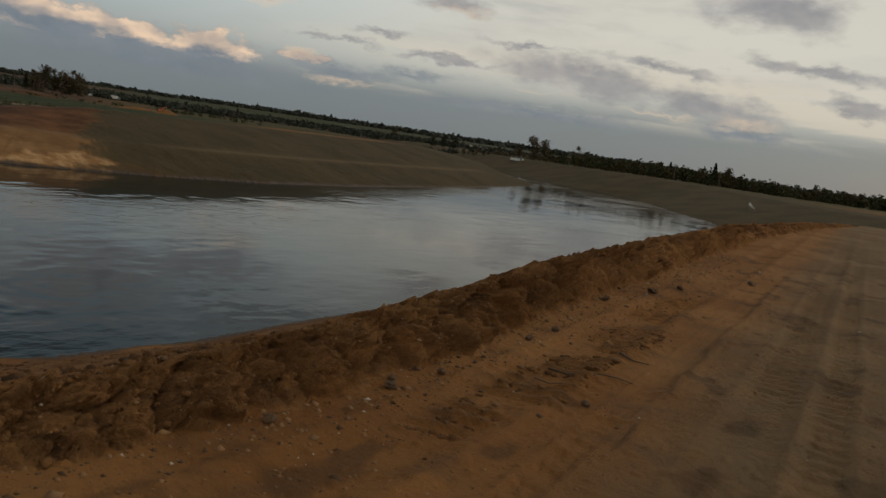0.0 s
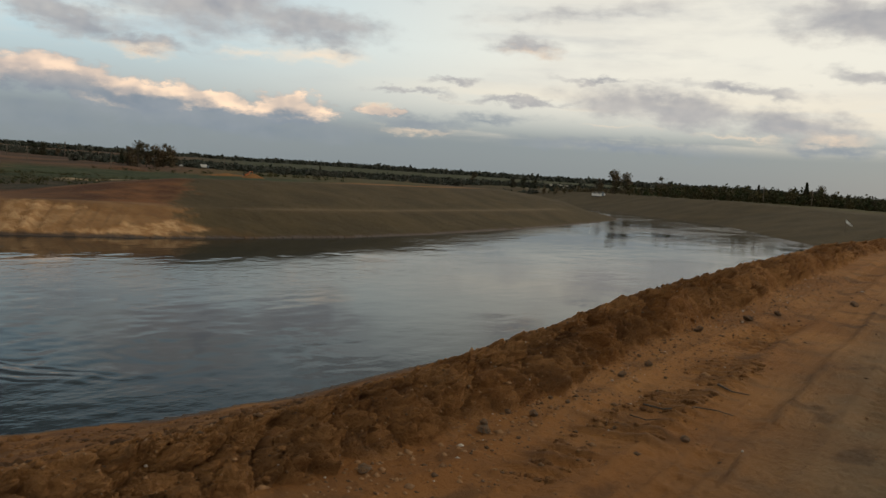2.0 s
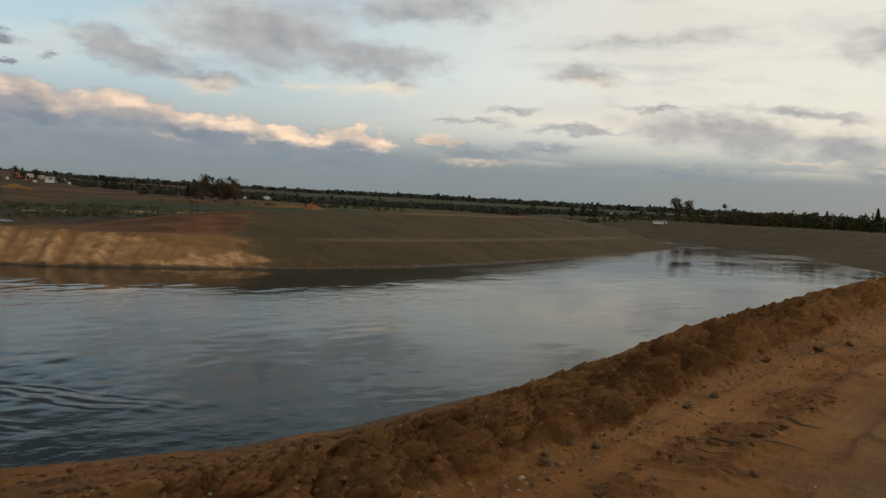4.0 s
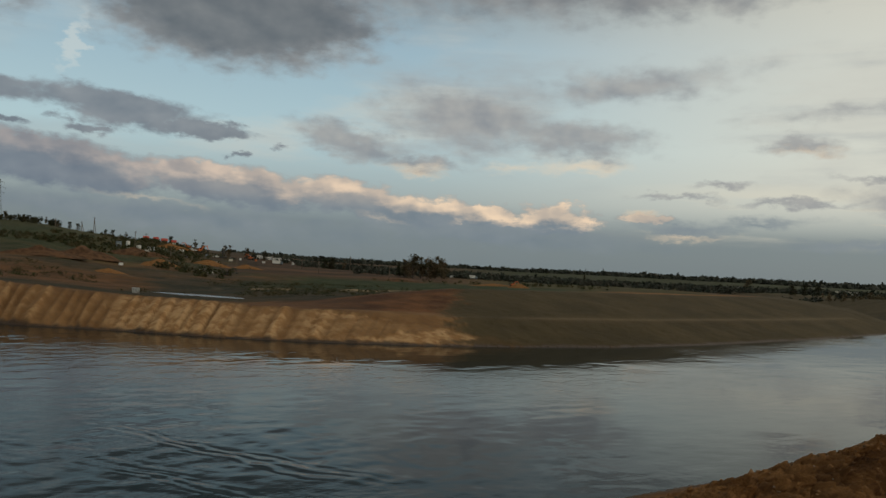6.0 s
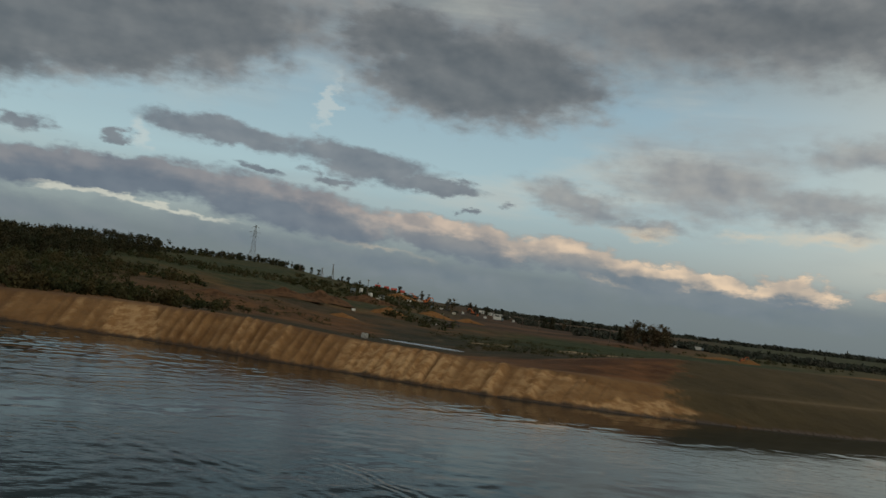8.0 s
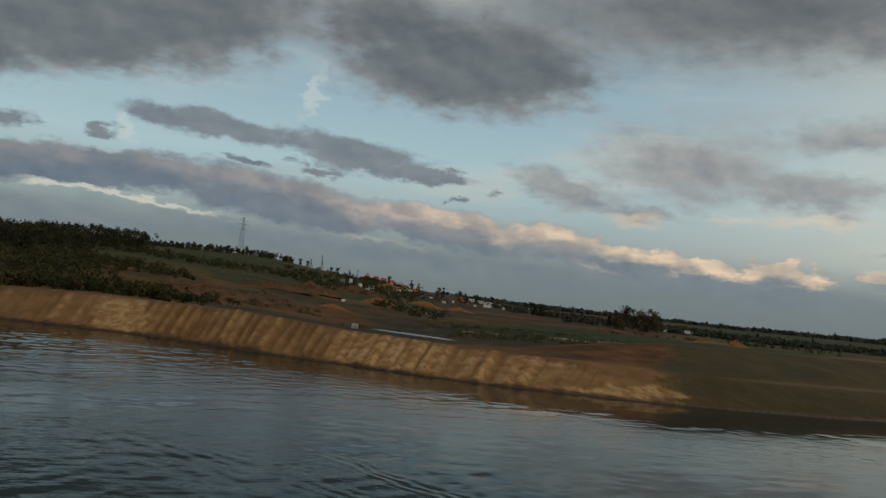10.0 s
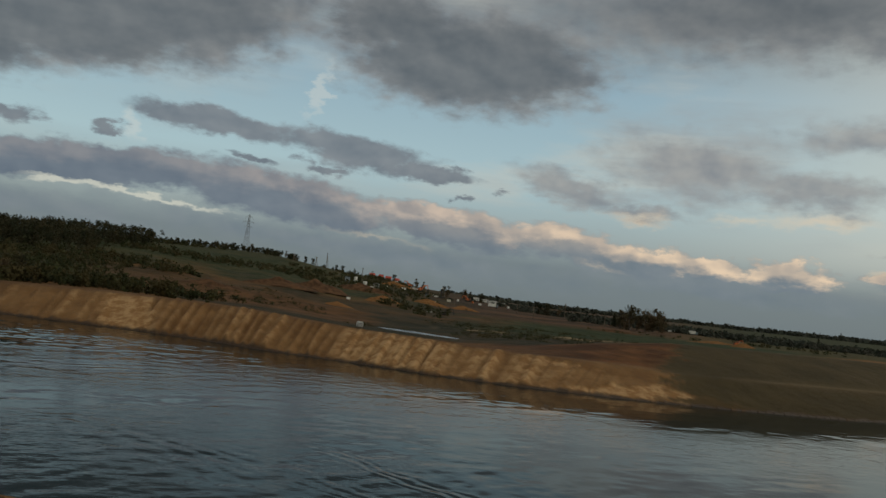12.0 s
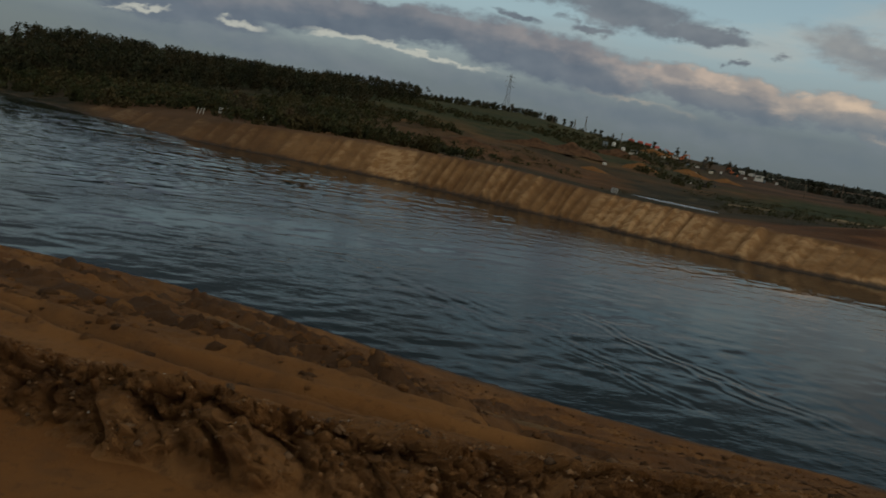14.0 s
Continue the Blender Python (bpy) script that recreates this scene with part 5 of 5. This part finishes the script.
def drill_rig(az, r):
    x, y, z = spot(az, r)
    ob = thing("drill_rig", "dark drilling rig with an upright mast and pale head", "drill rig", "machines of the building site")
    ob.matrix_basis = pose(x, y, z - 0.05, 0, 0, az)
    part("chassis", box(bmesh.new(), 5.0, 2.3, 1.2, (0, 0, 0.5), bevel=0.12), DARK, ob)
    for s in (-1, 1):
        part("track", box(bmesh.new(), 4.4, 0.5, 0.8, (0, s * 1.1, 0), bevel=0.25), RUBBER, ob)
    part("mast", box(bmesh.new(), 0.9, 0.8, 6.6, (-0.4, 0, 1.0), bevel=0.08), DARK, ob)
    part("head", box(bmesh.new(), 1.5, 0.9, 0.7, (0.1, 0, 7.2), bevel=0.08), WHITE, ob, "pale drill head")
    part("stay", tube(bmesh.new(), [(2.2, 0, 1.5), (-0.1, 0, 6.2)], [0.14, 0.1], 6), STEEL, ob)
    return ob


drill_rig(67.1, 600)


def vehicle(az, r, turn, length, h, material, label, category, boxy=False):
    """A car or lorry: body, cabin with glass, four wheels."""
    x, y, z = spot(az, r)
    ob = thing(category.replace(" ", "_"), label, category, "vehicles of the building site")
    ob.matrix_basis = pose(x, y, z - 0.02, 0, 0, az + turn)
    w = 0.42 * length if not boxy else 2.4
    if boxy:
        part("cargo_box", box(bmesh.new(), length * 0.72, w, h * 0.68, (-length * 0.13, 0, h * 0.32), bevel=0.06), material, ob)
        c = part("cab", box(bmesh.new(), length * 0.2, w * 0.95, h * 0.6, (length * 0.36, 0, h * 0.2), bevel=0.2), BLUE, ob)
        part("windscreen", box(bmesh.new(), 0.06, w * 0.8, h * 0.24, (length * 0.46, 0, h * 0.5)), GLASS, c)
        part("chassis", box(bmesh.new(), length * 0.9, w * 0.5, h * 0.1, (0, 0, h * 0.2)), DARK, ob)
    else:
        part("body", box(bmesh.new(), length, w, h * 0.46, (0, 0, h * 0.18), bevel=0.16), material, ob)
        c = part("cabin", box(bmesh.new(), length * 0.56, w * 0.88, h * 0.42, (-length * 0.06, 0, h * 0.58), bevel=0.2), material, ob)
        part("window_band", box(bmesh.new(), length * 0.5, w * 0.9, h * 0.22, (-length * 0.06, 0, h * 0.68), bevel=0.05), GLASS, c)
    for px_ in (-0.32, 0.32):
        for s in (-1, 1):
            wh = part("wheel", tube(bmesh.new(), [(length * px_, s * w * 0.5 - 0.12, h * 0.17), (length * px_, s * w * 0.5 + 0.12, h * 0.17)], [h * 0.17, h * 0.17], 14), RUBBER, ob)
            part("rim", tube(bmesh.new(), [(length * px_, s * (w * 0.5 + 0.10), h * 0.17), (length * px_, s * (w * 0.5 + 0.14), h * 0.17)], [h * 0.09, h * 0.09], 10), STEEL, wh)
    return ob


vehicle(50.57, 500, 0, 5.4, 2.5, WHITE, "white box lorry on the far road", "lorry", True)
vehicle(63.6, 560, 0, 7.0, 3.0, WHITE, "white box lorry parked by the cabins", "lorry", True)
for az, r, ln, mt, lb in ((69.06, 600, 6.0, WHITE, "white van on the building site"), (67.55, 600, 4.4, WHITE, "white car on the building site"), (66.5, 610, 4.4, DARK, "dark car on the building site"),
                          (45.8, 520, 4.2, WHITE, "white car on the plain"), (51.9, 520, 4.0, WHITE, "white car by the far road"), (68.2, 590, 4.4, DARK, "dark car on the building site"), (68.5, 318, 1.8, WHITE, "small white car below the slope"), (67.8, 312, 1.7, WHITE, "small white car below the slope")):
    vehicle(az, r, 10, ln, max(0.36 * ln, 0.9), mt, lb, "car")


def shed(az, r, length, turn):
    """A low shed with a pitched red roof."""
    x, y, z = spot(az, r)
    ob = thing("shed", "low shed with a red sheet roof on the hill crest", "shed", "red-roofed sheds")
    ob.matrix_basis = pose(x, y, z - 0.1, 0, 0, az + turn)
    part("wall", box(bmesh.new(), length, 4.0, 1.5, bevel=0.03), TIMBER, ob)
    bm = bmesh.new()
    pts = [(-length / 2 - 0.3, -2.4, 1.4), (length / 2 + 0.3, -2.4, 1.4), (length / 2 + 0.3, 0, 3.2), (-length / 2 - 0.3, 0, 3.2), (-length / 2 - 0.3, 2.4, 1.4), (length / 2 + 0.3, 2.4, 1.4)]
    v = [bm.verts.new(p) for p in pts]
    for f in ((0, 1, 2, 3), (3, 2, 5, 4), (0, 3, 4), (1, 5, 2), (0, 4, 5, 1)):
        bm.faces.new([v[k] for k in f])
    part("roof", bm, RED, ob, "red sheet roof")
    for px_ in (-0.25, 0.2):
        part("window", box(bmesh.new(), 0.9, 0.05, 0.6, (length * px_, -2.03, 0.7)), GLASS, ob)
    return ob


for az, r, length, turn in ((71.9, 690, 4.0, 4), (71.3, 690, 3.4, -6), (70.8, 688, 4.2, 8), (70.2, 690, 3.2, 0)):
    shed(az, r, length, turn)


def earth_heap(az, r, w, d, h, seed, material, label):
    """A tipped heap of soil with slumped sides."""
    x, y, z = spot(az, r)
    n = 46
    u, v = np.meshgrid(np.linspace(-1.1, 1.1, n), np.linspace(-1.1, 1.1, n), indexing="ij")
    u, v = u.ravel(), v.ravel()
    q = np.hypot(u, v) * (1 + 0.25 * fbm(u * 1.6 + seed, v * 1.6, 3, seed))
    hz = h * np.clip(1 - q, -0.2, 1) * (1 + 0.25 * fbm(u * 3, v * 3, 3, seed + 5))
    me = grid_mesh("soil_mound", np.stack([u * w / 2, v * d / 2, hz], 1), n, n, False, material)
    ob = new("soil_mound", me)
    ob.matrix_basis = pose(x, y, z - 0.05, 0, 0, az)
    return tagged(ob, label, "soil mound", "soil mounds across the river")


HEAP = clod_material("heap_earth", 0.45)
DULL = Mat("dull_soil")
DULL_MAT = DULL.done(DULL.mix(DULL.range(DULL.noise(DULL.pos(), 0.5, 6), 0.35, 0.65), (0.065, 0.036, 0.020), (0.13, 0.068, 0.036)), 0.95, 0, 0.2)
for az, r, w, d, h, seed, mt, lb in ((75.6, 320, 24, 12, 4.2, 1, DULL_MAT, "wide heap of dull brown soil"), (74.0, 250, 10, 6, 1.6, 2, HEAP, "low heap of orange sand"), (47.5, 310, 8, 5, 1.9, 3, HEAP, "heap of orange sand on the plain"),
                                     (78.0, 300, 26, 10, 3.0, 4, DULL_MAT, "long heap of dull brown soil"), (71.0, 330, 14, 8, 2.6, 5, HEAP, "heap of orange soil by the pit"), (68.0, 420, 22, 8, 3.0, 6, HEAP, "long heap of orange soil"),
                                     (65.6, 430, 16, 8, 2.4, 7, HEAP, "heap of orange soil near the cabins"), (72.6, 420, 30, 10, 3.6, 8, DULL_MAT, "long heap of dull brown soil"), (49.0, 330, 20, 6, 1.2, 9, HEAP, "low bank of orange soil"),
                                     (82.5, 230, 22, 8, 2.0, 10, DULL_MAT, "long heap of dull brown soil"), (70.4, 560, 26, 8, 3.2, 11, HEAP, "scraped bank of orange soil"), (55.5, 340, 30, 6, 1.2, 12, DULL_MAT, "low bank of dull soil")):
    earth_heap(az, r, w, d, h, seed, mt, lb)


def crate(az, r, w, h, material, label):
    """A stacked bundle on bearers: body, strap and bearers."""
    x, y, z = spot(az, r)
    ob = thing("crate", label, "crate", "stacked goods on the building site")
    ob.matrix_basis = pose(x, y, z - 0.03, 0, 0, az + 17 * (r % 7))
    part("load", box(bmesh.new(), w, 1.2, h, (0, 0, 0.15), bevel=0.05), material, ob)
    for px_ in (-0.35, 0.35):
        part("bearer", box(bmesh.new(), 0.15, 1.3, 0.15, (w * px_, 0, 0)), TIMBER, ob)
    part("strap", box(bmesh.new(), 0.06, 1.23, h + 0.02, (0, 0, 0.15)), DARK, ob)
    return ob


for az, r, w, h, mt, lb in ((71.8, 470, 2.0, 1.2, WHITE, "white wrapped bundle on bare earth"), (70.9, 500, 2.4, 1.4, CREAM, "cream stack of boards on bearers"), (69.7, 540, 2.6, 1.6, WHITE, "white wrapped bundle by the machines"),
                            (68.1, 560, 2.2, 1.2, BLUE, "blue-grey crate by the machines"), (66.6, 560, 2.6, 1.5, CREAM, "cream stack of boards on bearers"), (66.0, 600, 3.0, 1.5, WHITE, "white wrapped bundle by the cabins"),
                            (65.0, 600, 2.6, 1.3, ORANGE, "orange crate by the cabins"), (64.5, 560, 2.0, 1.2, WHITE, "white wrapped bundle by the cabins"), (62.6, 650, 3.0, 1.6, WHITE, "white wrapped bundle on the plain"),
                            (69.4, 480, 1.8, 1.0, DARK, "dark crate on the dug slope"), (67.4, 470, 2.0, 1.1, CREAM, "cream stack of boards on the dug slope"), (70.2, 620, 3.4, 2.2, CREAM, "tall cream stack on the hill shoulder"),
                            (77.8, 300, 1.6, 0.7, CREAM, "cream stack of boards on the dug slope"), (73.3, 300, 1.4, 0.8, WHITE, "white wrapped bundle on the dug slope")):
    crate(az, r, w, h, mt, lb)


def sheet_on_post(az, r):
    x, y, z = spot(az, r)
    ob = thing("marker_flag", "torn white sheet tied to a thin post on the bank", "marker flag")
    ob.matrix_basis = pose(x, y, z - 0.2, 0, 0, az)
    ob.scale = (0.65, 0.65, 0.8)
    part("post", tube(bmesh.new(), [(0, 0, 0), (0.05, 0, 3.4)], [0.07, 0.05], 6), TIMBER, ob)
    n = 9
    u, v = np.meshgrid(np.linspace(0, 1, n), np.linspace(0, 1, n), indexing="ij")
    u, v = u.ravel(), v.ravel()
    px_ = 1.7 * u ** 0.8 + 0.05
    pz_ = 3.4 - 1.3 * u ** 0.7 - v * (0.75 - 0.4 * u)
    me = grid_mesh("cloth", np.stack([px_, 0.18 * np.sin(u * 7 + v * 3), pz_], 1), n, n, False, WHITE)
    c = new("cloth", me)
    c.parent = ob
    tagged(c, "torn white sheet")
    return ob


sheet_on_post(9.6, 172)


# ---------------------------------------------------------------- stones, twigs and crumbs beside the road
def stone_mesh(seed, squash):
    bm = bmesh.new()
    bmesh.ops.create_icosphere(bm, subdivisions=2, radius=1.0)
    for v in bm.verts:
        n = noise.noise(v.co * 1.1 + Vector((seed * 7.0, 0, 0))) * 0.45 + noise.noise(v.co * 2.6 + Vector((0, seed * 3.0, 0))) * 0.2
        v.co *= 1 + n
        v.co.z *= squash
    me = bpy.data.meshes.new("stone")
    bm.to_mesh(me)
    bm.free()
    me.materials.append(STONE)
    return me


STONE_MESHES = [stone_mesh(k, q) for k, q in enumerate((0.7, 0.55, 0.8, 0.62, 0.75, 0.5))]


def stone(k, x, y, z, size, label):
    ob = new("stone", STONE_MESHES[k % 6])
    ob.matrix_basis = pose(x, y, z + 0.25 * size, 8 * (k % 3), 6 * (k % 4), 67 * k)
    size *= 0.48
    ob.scale = (size, size * (0.75 + 0.08 * (k % 4)), size)
    return tagged(ob, label, "stone", "stones along the dirt ridge")


for k, (x, y, size) in enumerate(((-3.02, 5.37, 0.055), (-2.90, 4.86, 0.105), (-2.98, 4.98, 0.07), (-3.3, 10.5, 0.13), (-2.8, 5.9, 0.05), (-2.95, 3.66, 0.10), (-3.0, 13.2, 0.11), (-3.1, 12.0, 0.15),
                                  (-2.9, 7.82, 0.09), (-2.95, 7.3, 0.085), (-1.8, 5.7, 0.07), (-2.38, 15.8, 0.16), (-2.84, 5.44, 0.08), (-3.0, 6.0, 0.05))):
    stone(k, x, y, height(x, y), size, "grey fieldstone lying in the sand at the ridge's foot")
rng = np.random.default_rng(33)
for k in range(24):
    y = float(rng.uniform(2.2, 16))
    x = float(berm_base(np.array([y]))[0]) + float(rng.normal(0.18, 0.28))
    stone(k, x, y, height(x, y), float(rng.uniform(0.014, 0.034)) * (1 + 0.05 * y), "small stone half sunk in the sandy roadside")
for k, (y, u, size) in enumerate(((3.35, 0.72, 0.055), (4.5, 0.7, 0.05), (5.4, 0.68, 0.05), (10.9, 0.7, 0.08), (0.6, 0.7, 0.05), (-0.4, 0.5, 0.05), (0.1, 0.75, 0.04), (1.4, 0.8, 0.04), (-1.0, 0.6, 0.045), (7.8, 0.6, 0.045), (14.0, 0.7, 0.08))):
    x, y2, z = (float(c[0]) for c in berm_surface(np.array([float(y)]), np.array([float(u)])))
    stone(k + 2, x, y2, z, size, "grey stone lodged in the crest of the dirt ridge")


def twig(points, rad, label):
    bm = bmesh.new()
    path = [(x, y, height(x, y) + h) for x, y, h in points]
    tube(bm, path, [0.62 * rad * (1 - 0.6 * k / (len(path) - 1)) for k in range(len(path))], 6)
    ob = part("twig", bm, BARK)
    return tagged(ob, label, "twig", "twigs on the road")


twig([(-2.39, 6.42, 0.02), (-2.2, 6.33, 0.03), (-2.0, 6.5, 0.02), (-1.85, 6.56, 0.03), (-1.73, 6.59, 0.02)], 0.013, "bent dry twig lying across the sandy road")
twig([(-2.12, 7.44, 0.02), (-1.98, 7.40, 0.025), (-1.84, 7.42, 0.02)], 0.016, "short dry stick lying on the sandy road")
twig([(-2.35, 6.05, 0.015), (-2.2, 6.0, 0.02), (-2.05, 6.05, 0.015)], 0.009, "thin dry twig lying on the sandy road")


def crumbs(name, label, seed, xyz, size, material, round_=False):
    """Loose crumbs of earth and grit: small rough lumps in one mesh."""
    rng = np.random.default_rng(seed)
    base = np.array([(1, 0, 0), (-1, 0, 0), (0, 1, 0), (0, -1, 0), (0, 0, 1), (0, 0, -1)], float)
    tri = np.array([(0, 2, 4), (2, 1, 4), (1, 3, 4), (3, 0, 4), (2, 0, 5), (1, 2, 5), (3, 1, 5), (0, 3, 5)])
    if round_:
        ball = bmesh.new()
        bmesh.ops.create_icosphere(ball, subdivisions=1, radius=1.0)
        base, tri = np.array([v.co for v in ball.verts]), np.array([[v.index for v in f.verts] for f in ball.faces])
        ball.free()
    n = len(xyz)
    s = size * np.exp(rng.normal(0, 0.45, (n, 1, 1)))
    v = base[None] * rng.uniform(0.55, 1.15, (n, len(base), 3)) * rng.uniform(0.7, 1.3, (n, 1, 3)) * s
    a = rng.uniform(0, 6.283, n)
    ca, sa = np.cos(a)[:, None], np.sin(a)[:, None]
    v = np.stack([v[:, :, 0] * ca - v[:, :, 1] * sa, v[:, :, 0] * sa + v[:, :, 1] * ca, v[:, :, 2] * 0.65], -1) + xyz[:, None, :]
    f = tri[None] + (np.arange(n) * len(base))[:, None, None]
    return tagged(new(name, raw_mesh(name, v.reshape(-1, 3), f.reshape(-1, 3), material)), label, "loose earth", kind="stuff")


rng = np.random.default_rng(44)
yy = rng.uniform(-3, 16, 5200)
bx, by, bz = berm_surface(yy, rng.uniform(0.05, 1.1, 5200))
crumbs("ridge_crumbs", "crumbs and pale pebbles over the dirt ridge", 45, np.stack([bx, by, bz], 1), 0.010, PEBBLE)
yy = rng.uniform(-4, 18, 1700)
bx, by, bz = berm_surface(yy, np.clip(rng.normal(0.55, 0.3, 1700), 0.0, 1.1))
crumbs("ridge_clods", "broken clods of sandy earth over the dirt ridge", 46, np.stack([bx, by, bz], 1), 0.016, CLODS, True)
yy = rng.uniform(1.5, 22, 3800)
xx = berm_base(yy) + np.abs(rng.normal(0.0, 0.55, 3800)) - 0.1
crumbs("roadside_grit", "grit and small clods strewn at the ridge's foot", 47, np.stack([xx, yy, ground(xx, yy)], 1), 0.013, PEBBLE)
xx, yy = rng.uniform(-3.4, 2.5, 3000), rng.uniform(2, 20, 3000)
crumbs("road_grit", "grit and small stones on the sandy road", 48, np.stack([xx, yy, ground(xx, yy)], 1), 0.008, PEBBLE)
SLOPE = clod_material("slope_earth", 0.9)
for name, label, seed, n, size in (("slope_clods", "clods of earth over the slope down to the river", 49, 9000, 0.030), ("slope_lumps", "large clods turned up on the slope down to the river", 50, 2600, 0.055)):
    yy = rng.uniform(-16, 14, n)
    share = np.where(rng.uniform(0, 1, n) < 0.62, 0.13 + 0.045 * rng.normal(size=n), 0.30 + 0.6 * rng.uniform(0, 1, n))
    edge = np.interp(yy, [-12.9, -5.2, -1, 2.3, 4.4, 7.1, 9.8, 13.5], [-31.9, -29.2, -26.4, -24.1, -22.7, -20.9, -19.6, -18.2]) + 0.5
    x0 = berm_base(yy) - 1.5
    xx = x0 + (edge - x0) * np.clip(share, 0.02, 0.98)
    crumbs(name, label, seed, np.stack([xx, yy, ground(xx, yy) - 0.2 * size], 1), size, SLOPE, True)
# clods pressed up between the lugs of a tyre
rows = np.arange(4.3, 9.2, 0.25)
n = 34
ry = np.repeat(rows, n) + rng.normal(0, 0.028, n * len(rows))
off = rng.uniform(-0.26, 0.26, n * len(rows))
rx = -1.92 - 0.05 * np.repeat(rows, n) + off + rng.normal(0, 0.02, n * len(rows))
keep = vnoise(rx * 3.1, ry * 2.3, 37) > -0.3
rx, ry = rx[keep], ry[keep] + 0.16 * off[keep]
TREAD = clod_material("tread_earth", 0.55)
crumbs("tread_clods", "dark clods pressed up in rows by a lugged tyre", 51, np.stack([rx, ry, ground(rx, ry)], 1), 0.020, TREAD, True)
